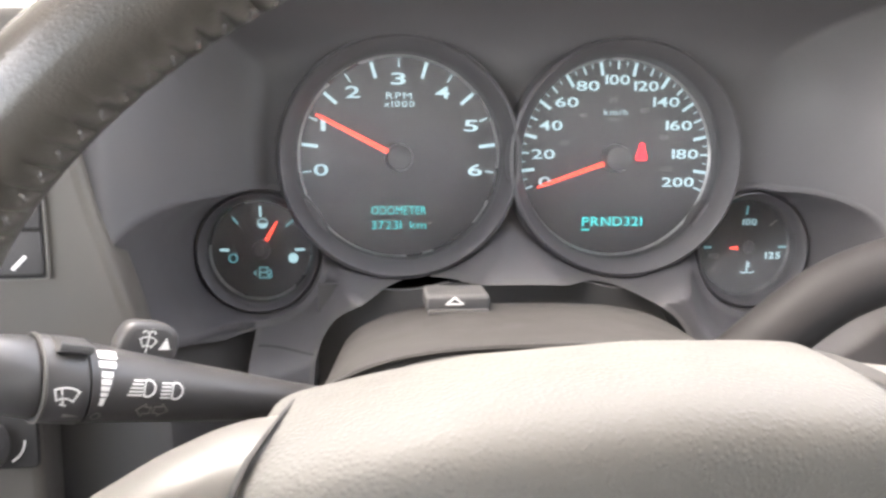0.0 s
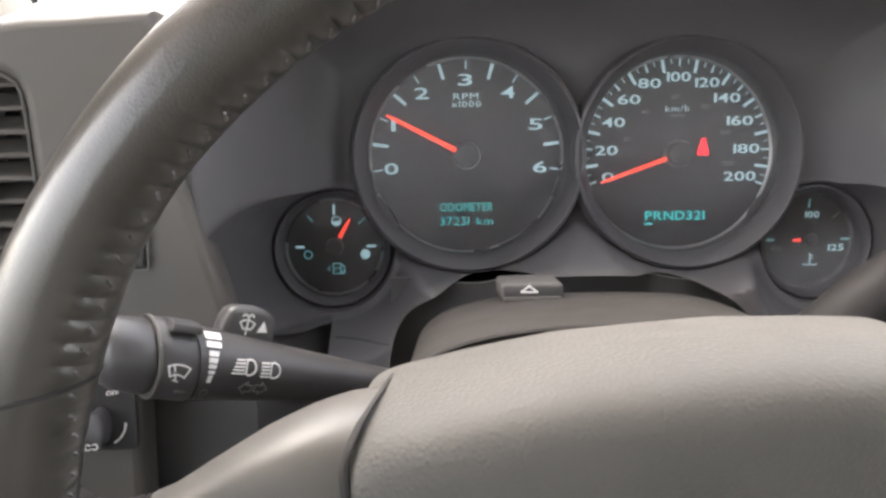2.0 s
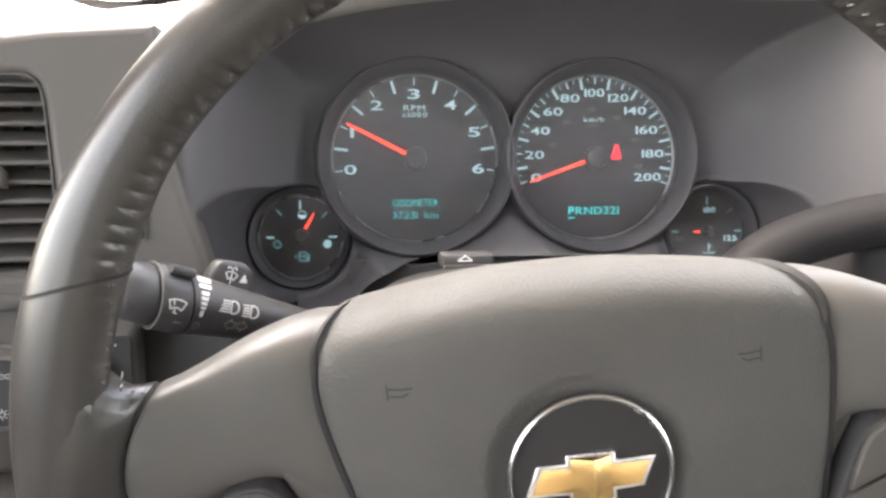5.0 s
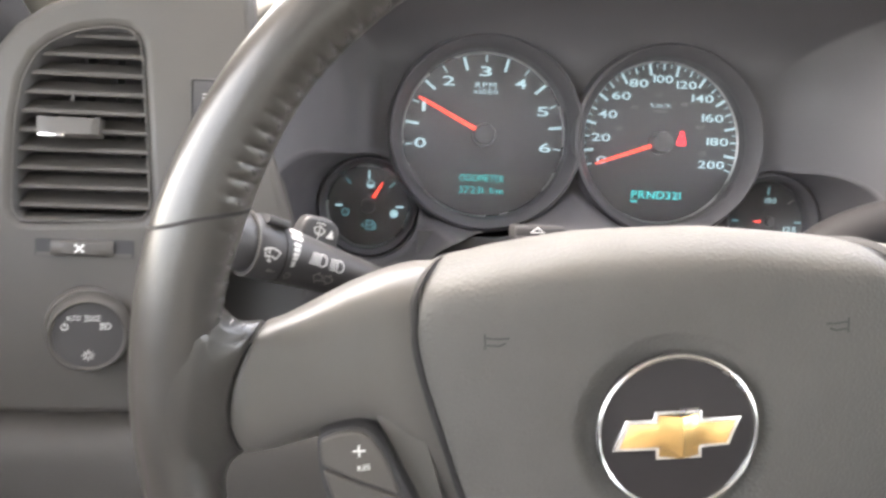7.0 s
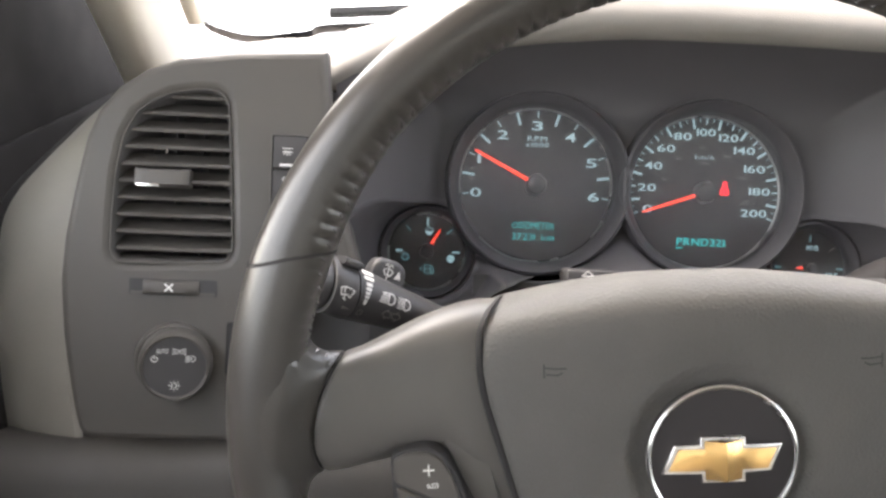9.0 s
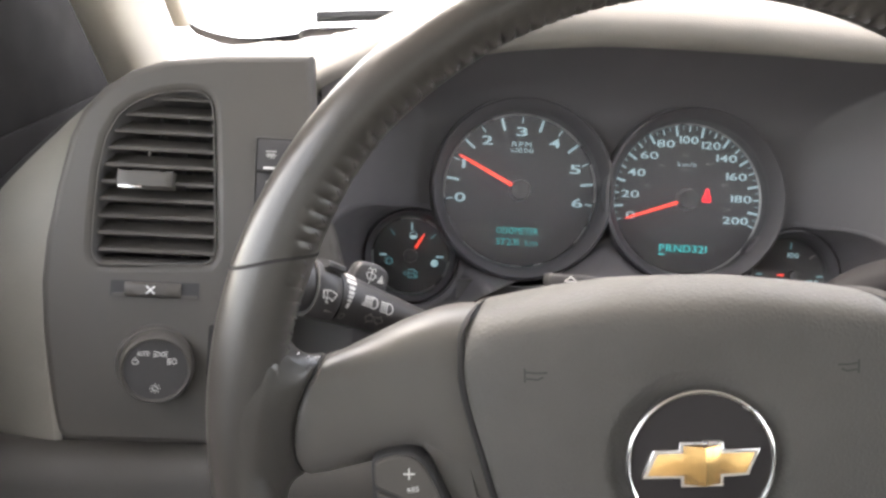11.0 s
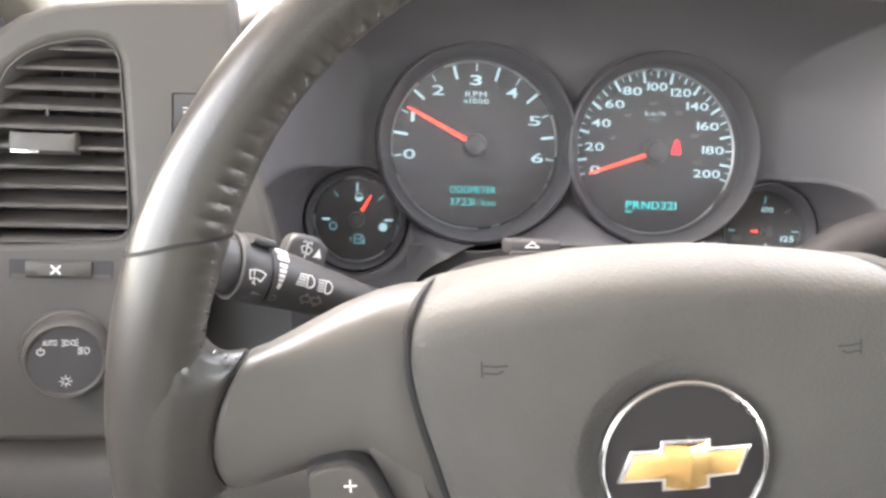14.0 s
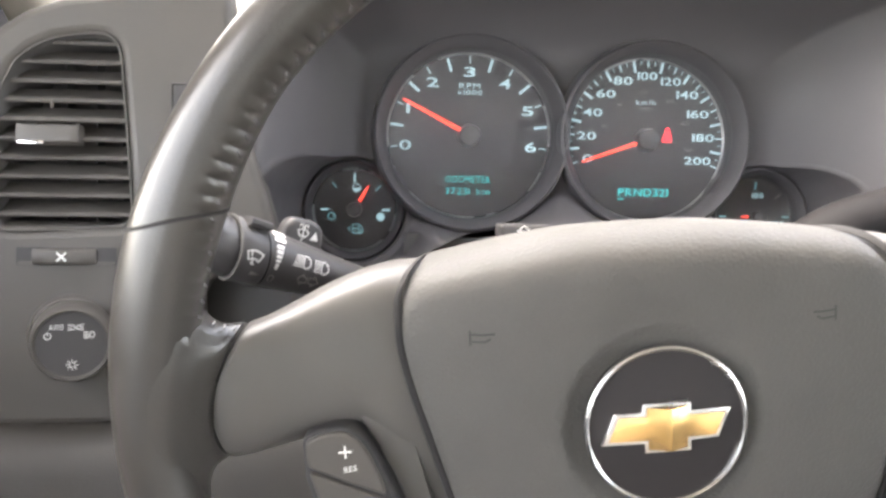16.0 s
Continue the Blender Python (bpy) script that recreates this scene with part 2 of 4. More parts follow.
def lettering(text, size, x, z, y, wide=1.0, thick=0.15, bold=0.0, turn=0.0, spacing=1.0):
    """Letters that face the driver, centred on (x, z)."""
    data = bpy.data.curves.new("lettering", "FONT")
    data.body, data.size, data.align_x, data.align_y = text, size, "CENTER", "CENTER"
    data.extrude, data.offset, data.resolution_u, data.space_character = thick, bold, 3, spacing
    return from_curve(data, Matrix.Translation((x, y, z)) @ UPRIGHT @ Matrix.Rotation(radians(turn), 4, "Z") @ Matrix.Diagonal((wide, 1, 1, 1)))


def strokes(lines, w, y, thick=0.2):
    """A drawn mark: lines of (x, z) points with a pen w wide, at y or on the surface y(x, z)."""
    bm = bmesh.new()
    at = y if callable(y) else (lambda x, z: y)
    for line in lines:
        for a, b in zip(line, line[1:]):
            a, b = Vector(a), Vector(b)
            d = (b - a).normalized() * w / 2
            s = Vector((-d.y, d.x))
            quad = [a - d * 0.6 - s, b + d * 0.6 - s, b + d * 0.6 + s, a - d * 0.6 + s]
            front = [bm.verts.new((p.x, at(p.x, p.y) - thick, p.y)) for p in quad]
            back = [bm.verts.new((p.x, at(p.x, p.y) + thick, p.y)) for p in quad]
            bm.faces.new(front)
            for i in range(4):
                bm.faces.new((front[i], front[(i + 1) % 4], back[(i + 1) % 4], back[i]))
    return bm


def fills(shapes, y, thick=0.2):
    """Filled marks: outlines of (x, z) points."""
    bm = bmesh.new()
    at = y if callable(y) else (lambda x, z: y)
    for pts in shapes:
        front = [bm.verts.new((p[0], at(*p) - thick, p[1])) for p in pts]
        back = [bm.verts.new((p[0], at(*p) + thick, p[1])) for p in pts]
        bm.faces.new(front)
        for i in range(len(pts)):
            j = (i + 1) % len(pts)
            bm.faces.new((front[i], front[j], back[j], back[i]))
    return bm


def arc(cx, cz, r, a0, a1, n=12, squash=1.0):
    return [(cx + r * math.cos(radians(a0 + (a1 - a0) * i / n)), cz + squash * r * math.sin(radians(a0 + (a1 - a0) * i / n))) for i in range(n + 1)]


def letters(name, text, size, x, z, y, mat, parent, wide=1.0, bold=0.0, gap=0.16, label="", span=0.0):
    """A line of writing centred on (x, z), each character a part of its own."""
    made, at = [], 0.0
    for ch in text:
        if ch == " ":
            at += size * 0.5 * wide
            continue
        me = lettering(ch, size, 0, 0, 0, wide, bold=bold)
        xs = [v.co.x for v in me.vertices]
        made.append((me, at - min(xs)))
        at += max(xs) - min(xs) + size * gap
    at -= size * gap
    k = span / at if span else 1.0
    for me, dx in made:
        me.transform(Matrix.Translation((x, y, z)) @ Matrix.Diagonal((k, 1, 1, 1)) @ Matrix.Translation((dx - at / 2, 0, 0)))
        part(name, me, mat, parent, label)


def block(x0, x1, y0, y1, z0, z1, bevel=0.0, seg=2):
    bm = bmesh.new()
    bmesh.ops.create_cube(bm, size=1)
    for v in bm.verts:
        v.co = ((x0 + x1) / 2 + v.co.x * (x1 - x0), (y0 + y1) / 2 + v.co.y * (y1 - y0), (z0 + z1) / 2 + v.co.z * (z1 - z0))
    if bevel:
        bmesh.ops.bevel(bm, geom=bm.edges[:], offset=bevel, segments=seg, profile=0.5, affect="EDGES")
    return bm


def smooth(t):
    t = min(max(t, 0.0), 1.0)
    return t * t * (3 - 2 * t)


def merge(a, b):
    """b's faces joined into a."""
    me = bpy.data.meshes.new("joined")
    b.to_mesh(me)
    b.free()
    a.from_mesh(me)
    bpy.data.meshes.remove(me)
    return a


# ---- the truck's shell and the world outside ----
def sheet(points_rows):
    """A skin over rows of points, open at its edges."""
    bm = bmesh.new()
    vs = [[bm.verts.new(p) for p in row] for row in points_rows]
    for a, b in zip(vs, vs[1:]):
        for i in range(len(a) - 1):
            bm.faces.new((a[i], a[i + 1], b[i + 1], b[i]))
    return bm


def thick_sheet(rows, d):
    """A skin with thickness d (mm) behind it."""
    bm = sheet(rows)
    bmesh.ops.recalc_face_normals(bm, faces=bm.faces)
    bmesh.ops.solidify(bm, geom=bm.faces[:], thickness=d)
    return bm


WORLD = Matrix.Identity(4)
ground = solo("ground", sheet([[(x, y, 0) for x in (-3e5, -2e4, 2e4, 3e5)] for y in (-3e5, -2e4, 2e4, 3e5)]), GROUND,
              "pale sunlit concrete ground outside the truck", "ground", "structure", WORLD)
LEFT, RIGHT, FRONT, BACK, FLOOR, ROOF = -400, 1160, 420, -1500, 620, 1860
roof = solo("ceiling", block(LEFT - 20, RIGHT + 20, BACK - 40, -230, ROOF, ROOF + 40, 8), CLOTH, "beige cloth headliner under the truck roof", "ceiling", "structure", WORLD)
solo("floor", block(LEFT - 20, RIGHT + 20, BACK - 40, 700, FLOOR - 40, FLOOR, 4), CARPET, "dark carpeted cabin floor", "floor", "structure", WORLD)
solo("wall_front", block(LEFT - 20, RIGHT + 20, 650, 690, FLOOR, 1380, 4), SHADOW, "dark bulkhead behind the dashboard", "wall", "structure", WORLD)
cab = thing("wall_back", "beige rear cab wall with its window", "wall", (380, BACK, FLOOR), WORLD, kind="structure")
part("lower_wall", block(LEFT - 20, RIGHT + 20, BACK - 40, BACK, FLOOR, 1420, 4), CLOTH, cab)
part("header", block(LEFT - 20, RIGHT + 20, BACK - 40, BACK, 1790, ROOF, 4), CLOTH, cab)
for x0 in (LEFT - 20, RIGHT - 80):
    part("corner_post", block(x0, x0 + 100, BACK - 40, BACK, 1423, 1787, 4), CLOTH, cab)
back_pane = part("pane", block(LEFT + 78, RIGHT - 78, BACK - 22, BACK - 18, 1418, 1792), REAR_CUT, cab, "unseen rear window glass tinted to cut light")
back_pane.visible_shadow = False


def side_door(name, x0, x1, inner, label):
    """A door whose window stands open to the daylight through its pane."""
    door = thing(name, label, "door", (inner, -500, FLOOR), WORLD, kind="structure")
    # Sill height and rear post, out of view, are set to limit daylight
    part("door_panel", block(x0, x1, BACK, -133, FLOOR, 1450, 14), DOORM, door, "dark grey moulded door panel")
    part("sill_panel", block(x0, x1, -130, 340, FLOOR, 1425, 8), DOORM, door)
    part("kick_panel", block(x0, x1, 343, 690, FLOOR, 1385, 8), DOORM, door)
    part("window_header", block(x0, x1, BACK, 120, 1800, ROOF, 8), DOORM, door)
    part("rear_post", block(x0, x1, BACK, -1250, 1453, 1796, 8), DOORM, door)
    bm = bmesh.new()
    ends = [[bm.verts.new((x, y, z)) for y, z in [(400, 1424), (-130, 1424), (-330, 1801), (40, 1801)]] for x in (x0 + 3, x1 - 3)]
    for ring in ends:
        bm.faces.new(ring)
    for i in range(4):
        bm.faces.new((ends[0][i], ends[0][(i + 1) % 4], ends[1][(i + 1) % 4], ends[1][i]))
    part("sail_panel", bm, DOORM, door, "dark grey triangular mirror panel")
    mid = (x0 + x1) / 2
    pane = part("pane", block(mid - 2, mid + 2, -1255, -131, 1445, 1802), GLASS, door, "clear side window glass")
    pane.visible_shadow = False
    return door


side_door("door_1", LEFT - 50, LEFT, LEFT, "dark grey driver's door with its window closed")
side_door("door_2", RIGHT, RIGHT + 50, RIGHT, "dark grey passenger door with its window closed")

# windscreen: base line and header in the world's mm
BASE_LINE = spline([(-342, 300, 1512), (-345, 350, 1485), (-325, 376, 1470), (-293, 411, 1461), (-245, 449, 1464), (-165, 500, 1473), (380, 580, 1484), (925, 500, 1473), (1053, 411, 1461), (1105, 350, 1485), (1102, 300, 1512)], 6)
HEAD_LINE = spline([(-335, -235, 1852), (-326, -234, 1853), (-310, -232, 1854), (-285, -230, 1856), (-240, -226, 1858), (-150, -220, 1860), (380, -208, 1864), (910, -220, 1860), (1045, -230, 1856), (1086, -234, 1853), (1095, -235, 1852)], 6)


def across(t, i):
    return BASE_LINE[i].lerp(HEAD_LINE[i], t) + Vector((0, 60, 36)) * math.sin(math.pi * t) * 0.35


N_WS = len(BASE_LINE)
screen = thing("window_1", "clear windscreen with a black dotted border", "window", (380, 540, 1470), WORLD, kind="structure")
glass = part("pane", thick_sheet([[across(t / 8, i) for i in range(N_WS)] for t in range(9)], 4), GLASS, screen)
glass.visible_shadow = False
inward = Vector((0, -6, -5))
band = [[across(t, i) + inward for i in range(3, N_WS - 3)] for t in (0.0, 0.024)]
part("glass_border", thick_sheet(band, 2), FRIT, screen, "black ceramic border")
dots = bmesh.new()
for i in range(6, 32):
    a, b = across(0.029, i), across(0.029, i + 1)
    for s in range(6):
        p = a.lerp(b, s / 6) + inward
        for k in range(2):
            q = p + (across(0.2, i) - across(0.0, i)).normalized() * k * 4.5
            r = 1.5 - 0.5 * k
            ring = [dots.verts.new(q + Vector((r * math.cos(c), r * 0.86 * math.sin(c), r * -0.5 * math.sin(c)))) for c in (0, 1.05, 2.09, 3.14, 4.19, 5.24)]
            dots.faces.new(ring)
tagged(part("border_dots", dots, FRIT, screen, "rows of black dots along the glass border"), kind="stuff")

# outside the glass: cowl, wiper and hood
cowl = thing("cowl_panel", "dark plastic cowl panel below the windscreen", "cowl", (380, 640, 1440), WORLD)
mid_line = [p for p in BASE_LINE if -262 < p.x < 1000]
part("panel", thick_sheet([[p + Vector((0, 20, -28)) for p in mid_line], [p + Vector((0, 75, -14)) for p in mid_line], [p + Vector((0, 150, -10)) for p in mid_line]], 4), COWL, cowl)
for k in range(26):
    x = -150 + 12 * k
    part("rib", block(x, x + 5, 570, 650, 1459 + 0.02 * k, 1472, 1), COWL, cowl)
hood = [[(x, y, 1470 + 34 * smooth((y - 560) / 500) - 30 * smooth((y - 900) / 900) - 60 * abs((x - 380) / 900) ** 3) for x in range(-480, 1241, 86)] for y in (600, 660, 760, 900, 1100, 1300, 1500, 1750)]
solo("truck_hood", thick_sheet(hood, 6), WHITECAR, "glossy white painted truck hood in bright sun", "hood", place=WORLD, base=(380, 1100, 1440))
wiper = thing("windscreen_wiper", "black windscreen wiper parked along the glass", "wiper", (-60, 560, 1490), WORLD)
part("arm", loft([[(x, y + 5 * c, z + 4 * s) for c, s in ((1, 0), (0, 1), (-1, 0), (0, -1))] for x, y, z in ((330, 620, 1470), (200, 600, 1490), (40, 575, 1497), (-110, 540, 1498))]), RUBBER, wiper)
part("blade", loft([[(x, y + 4 * c, z + 7 * s) for c, s in ((1, 0), (0, 1), (-1, 0), (0, -1))] for x, y, z in ((180, 580, 1497), (60, 566, 1497), (-90, 530, 1494), (-220, 470, 1488))]), RUBBER, wiper)

# A-pillars
def pillar(name, sx):
    post = thing(name, "beige textured windscreen pillar trim", "pillar trim", (380 + sx * 730, 190, 1440), WORLD, kind="structure")
    rings = []
    for t in range(7):
        s = t / 6
        c = Vector((380 + sx * (706 - 14 * s), 165 - 440 * s, 1405 + 470 * s))
        rings.append([c + Vector((sx * (u * 20 + 14 * max(0, v)), v * (25 if v < 0 else 85), v * 15)) for u, v in oval(0, 0, 1, 1, 20, 3)])
    part("cover", loft(rings), PILLAR, post)
    return post


pillar("pillar_trim", -1)
pillar("pillar_trim", 1)
handle = thing("grab_handle", "beige grab handle end on the pillar", "grab handle", (-300, 120, 1540), WORLD)
part("grip", loft([[Vector((-300 - 1 * k, 164 - 50 * k, 1500 + 52 * k)) + Vector((u * 7, v * 9, 0)) for u, v in oval(0, 0, 1, 1, 12, 2.5)] for k in (0, 0.06, 0.5, 1, 2, 3)]), PILLAR, handle)

# ---- dashboard ----
dashboard = thing("dashboard", "grey and beige moulded truck dashboard", "dashboard", (380, 0, -330), SIDE)

def lip(x):
    """Height of the hood's lower lip over the gauges."""
    d = x - 96
    return 106 - (5.2e-5 if d < 0 else 1.1e-5) * abs(d) ** 2.5


FUEL, TEMP, TACHO, SPEEDO = (-81.0, -45.5), (213.0, -46.0), (0.5, 9.0), (130.4, 8.7)


def trim_y(x, z):
    """Depth of the cluster trim's face."""
    side_in = 108 * smooth((-72 - x) / 66) if x < 66 else 92 * smooth((x - 206) / 125)
    low = 46 * smooth((-26 - z) / 34)
    top = 60 * max(0.0, (z - 52) / max(lip(x) - 52, 12)) ** 2.5 if z > 52 else 0.0
    if lip(x) < 78 and z > lip(x) - 16:
        top = max(top, 60 * ((z - lip(x) + 16) / 16) ** 1.4)
    clear = min(math.hypot(x - TACHO[0], z - TACHO[1]), math.hypot(x - SPEEDO[0], z - SPEEDO[1]))
    low *= smooth((clear - 65) / 14)
    side_in *= smooth((clear - 62) / 18)
    small = min(math.hypot(x - FUEL[0], z - FUEL[1]), math.hypot(x - TEMP[0], z - TEMP[1]))
    low *= 0.15 + 0.85 * smooth((small - 38) / 24)
    deep = -14 - max(side_in, low, top) - 0.25 * min(side_in, max(low, top))
    k = smooth((z - lip(x) + 22) / 14)
    return max(deep * (1 - k) + max(deep, -94.0) * k, -120.5)


def arch(x, more=0.0):
    """Top edge of the opening for the steering column."""
    d = abs(x - 57) / (104 + more)
    return -115 + (58 + more) * (1 - d ** 3) ** (1 / 3) if d < 1 else -999.0


CUPS = ((FUEL, -96.0, 37.0), (TEMP, 228.0, 40.0))


def cup_radius(q, dial_at, cx, a):
    """The recess round a small gauge: the dial's circle joined with an oval beside it."""
    r = 36.6
    while abs((dial_at[0] + r * math.cos(q) - cx) / a) ** 2.3 + abs((dial_at[1] + r * math.sin(q) + 45.0) / 34.0) ** 2.3 < 1:
        r += 0.25
    return r


def recess_top(x):
    """Upper edge of the recess behind the stalk: it dips under the fuel gauge."""
    return -79 - 8.5 * smooth((x + 116) / 24)


def in_hole(x, z):
    for (cx, cz), r in ((TACHO, 64), (SPEEDO, 64), (FUEL, 32), (TEMP, 32)):
        if (x - cx) ** 2 + (z - cz) ** 2 < r * r:
            return True
    for c, cx, a in CUPS:
        d = math.hypot(x - c[0], z - c[1])
        if d < 75 and d < cup_radius(math.atan2(z - c[1], x - c[0]), c, cx, a) + 1.8:
            return True
    return z < arch(x, 1.4) or (x < -81 and z < recess_top(x) - 0.5)


cluster = thing("instrument_cluster", "dark grey instrument cluster with four round lit gauges", "instrument cluster", (66, 0, -60))
bm = bmesh.new()
seam_x = lambda z: -137.0 - 0.27 * (z - 9) * (1 if z < 9 else 0.12)
NX, NZ = 232, 112


def trim_point(i, j):
    """Grid over the trim: its first columns follow the seam beside the door."""
    x = -130 + 2.1 * i
    z = -118 + (lip(max(x, -134)) + 118) * (j / NZ)
    if x < -90:
        x = -90 + (x + 90) * (-90 - seam_x(z) + 5) / 40
    return (x, z)


seen = {}
for i in range(NX):
    for j in range(NZ):
        keys = ((i, j), (i + 1, j), (i + 1, j + 1), (i, j + 1))
        quad = [trim_point(*k) for k in keys]
        cx, cz = sum(p[0] for p in quad) / 4, sum(p[1] for p in quad) / 4
        if in_hole(cx, cz):
            continue
        face = []
        for k, p in zip(keys, quad):
            if k not in seen:
                seen[k] = bm.verts.new((p[0], trim_y(*p), p[1]))
            face.append(seen[k])
        bm.faces.new(face)
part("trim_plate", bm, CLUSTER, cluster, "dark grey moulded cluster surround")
part("backing", block(-150, 340, 40, 44, -240, 110), SHADOW, cluster)
part("side_filler", block(-162, -138, -92, -30, 2, 58, 2), CLUSTER, cluster)
# the edge lines of the column opening and the left recess
edge = [Vector((57 + 104 * math.copysign(abs(math.cos(q)) ** (2 / 3), math.cos(q)), -115 + 58 * abs(math.sin(q)) ** (2 / 3))) for q in [math.pi * (1 - k / 80) for k in range(81)]]
rows = []
for k, p in enumerate(edge):
    d = (edge[min(k + 1, 80)] - edge[max(k - 1, 0)]).normalized()
    o, i_ = p + Vector((-d.y, d.x)) * 2.6, p - Vector((-d.y, d.x)) * 0.4
    rows.append([(o.x, trim_y(*o) - 0.25, o.y), (p.x, trim_y(*p) - 0.8, p.y), (i_.x, trim_y(*p) + 1.5, i_.y), (i_.x, 36, i_.y)])
# Sheet added near the opening so the gap behind the column isn't black
gap_rows = []
for x in [-46 + 6 * k for k in range(35)]:
    top = -60.0
    for (cx, cz), r in ((TACHO, 73), (SPEEDO, 73)):
        if abs(x - cx) < r:
            top = min(top, cz - math.sqrt(r * r - (x - cx) ** 2))
    gap_rows.append([(x, -34 - 2 * math.cos(k * 2.1), top + (-150 - top) * k / 8) for k in range(9)])
part("column_gap_sheet", thick_sheet(gap_rows, 2), RECESS, cluster, "grey sheet added to lighten the steering column gap")
part("column_opening_edge", loft(rows, around=False), RECESS, cluster)
part("recess_wall", sheet([[(-78.6, trim_y(-81, z) - 0.4, z), (-81.2, trim_y(-81, z) - 0.5, z), (-81.2, 0, z)] for z in (-87, -95, -106, -118)]), RECESS, cluster)
part("recess_roof", sheet([[(x, trim_y(x, z + 2) - 0.4, z + 1.4), (x, trim_y(x, z) - 0.5, z - 0.4), (x, -8, z - 0.4)] for x, z in [(x, recess_top(x)) for x in range(-139, -80, 4)]]), RECESS, cluster)
part("recess_back", sheet([[(x, max(-92.0, trim_y(x, recess_top(x)) + 10) + 0.12 * (-79 - z), z) for z in (recess_top(x) + 0.4, -95, -110, -140, -200)] for x in [-176 + 5 * k for k in range(20)]]), RECESS, cluster)
part("trim_seam", sheet([[(x, trim_y(x, -93.6) - 0.35, -93.3), (x, trim_y(x, -94.2) - 0.35, -94.2)] for x in range(-80, -45, 3)]), SHADOW, cluster)
for c, cx, a in CUPS:
    turn = [2 * math.pi * k / 120 for k in range(120)]
    reach = [cup_radius(q, c, cx, a) for q in turn]
    reach = [(reach[k - 2] + 2 * reach[k - 1] + 3 * reach[k] + 2 * reach[(k + 1) % 120] + reach[(k + 2) % 120]) / 9 for k in range(120)]

    def ring_at(more, dy):
        pts = [(c[0] + (r + more) * math.cos(q), c[1] + (r + more) * math.sin(q)) for q, r in zip(turn, reach)]
        return [(x, trim_y(x, z) + dy, z) for x, z in pts]

    foot = [[(c[0] + r * math.cos(q), y, c[1] + r * math.sin(q)) for q in turn] for r, y in ((35.8, -9.0), (34.0, -8.0))]
    edge_ring = ring_at(0.0, 1.2)
    halfway = [tuple(0.45 * Vector(p) + 0.55 * Vector(f) + Vector((0, 0.5, 0))) for p, f in zip(edge_ring, foot[0])]
    part("gauge_recess", loft([ring_at(4.4, -0.5), ring_at(3.4, -0.9), ring_at(0.8, -0.7), edge_ring, halfway] + foot, caps=False), CLUSTER, cluster, "shallow recess beside a small gauge")


def dial(name, c, r, label, edge_mat=LIP):
    """A dial face with its raised bezel ring."""
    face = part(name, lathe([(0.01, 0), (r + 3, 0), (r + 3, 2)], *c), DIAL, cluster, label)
    big = r > 50
    h, w = (26, 10.8) if big else (15, 6.0)
    ring = [(r + 0.1, 1), (r + 0.2, -h * 0.5), (r + w * 0.08, -h * 0.62), (r + w * 0.45, -h * 0.90), (r + w * 0.66, -h), (r + w * 0.82, -h * 0.96), (r + w * 0.94, -h * 0.8), (r + w, -h * 0.55), (r + w + 0.2, -h * 0.3), (r + w + 0.2, 1)]
    if not big:   # a flat skirt fills the slot round the small gauges
        ring[7:] = [(r + w * 0.98, -h * 0.82), (r + w + 1.0, -h * 0.76), (r + w + 5.5, -h * 0.70), (r + w + 5.5, 1)]
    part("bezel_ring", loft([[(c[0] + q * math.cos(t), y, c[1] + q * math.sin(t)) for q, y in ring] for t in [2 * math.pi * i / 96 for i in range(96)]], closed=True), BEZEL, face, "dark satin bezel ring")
    glass_ = part("lens", lathe([(0.01, -13.6 if big else -9.5), (r * 0.6, -13.4 if big else -9.2), (r + 0.2, -12 if big else -8)], *c), LENS, face, "clear gauge lens with a glare veil put in")
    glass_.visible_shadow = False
    part("inner_lip", loft([[(c[0] + q * math.cos(t), y, c[1] + q * math.sin(t)) for q, y in ((r - 1.5, -0.2), (r - 0.2, -1.6), (r + 0.3, -0.2))] for t in [2 * math.pi * i / 96 for i in range(96)]], closed=True), edge_mat, face)
    return face


def tick_marks(c, marks, parent, mat=PRINT):
    """Ticks as (angle, inner radius, outer radius, width)."""
    for a, r0, r1, w in marks:
        u = (math.cos(radians(a)), math.sin(radians(a)))
        part("tick_mark", strokes([[(c[0] + u[0] * r0, c[1] + u[1] * r0), (c[0] + u[0] * r1, c[1] + u[1] * r1)]], w, -0.3, 0.15), mat, parent)


def needle(c, angle, r0, r1, w, y, parent):
    u = Vector((math.cos(radians(angle)), 0, math.sin(radians(angle))))
    s = Vector((-u.z, 0, u.x))
    o = Vector((c[0], y, c[1]))
    part("needle", loft([[o + u * r + s * q * ww + Vector((0, d, 0)) for q, d in ((-1, 0.6), (-0.6, -0.6), (0.6, -0.6), (1, 0.6))] for r, ww in ((r0, w), (r1 - 4, w * 0.72), (r1, w * 0.35))]), RED, parent, "glowing red needle")


tacho = dial("tachometer", TACHO, 59.2, "black tachometer face with pale numerals")
tick_marks(TACHO, [(189 - 33 * k, 52.2, 56.8, 0.9) for k in range(7)] + [(189 - 33 * (k + 0.5), 48.2, 56.6, 1.9) for k in range(6)], tacho)
for s, x, z in (("0", -45.3, 1.2), ("1", -43.6, 27.2), ("2", -26.2, 46.2), ("3", 0.2, 54.1), ("4", 26.0, 46.3), ("5", 42.9, 27.2), ("6", 45.6, 1.2)):
    letters("numeral", s, 9.6, x, z, -0.3, PRINT, tacho, bold=0.10, span=2.8 if s == "1" else 8.6)
letters("lettering", "RPM", 5.4, 0.5, 44.5, -0.3, PRINT, tacho, span=15.0)
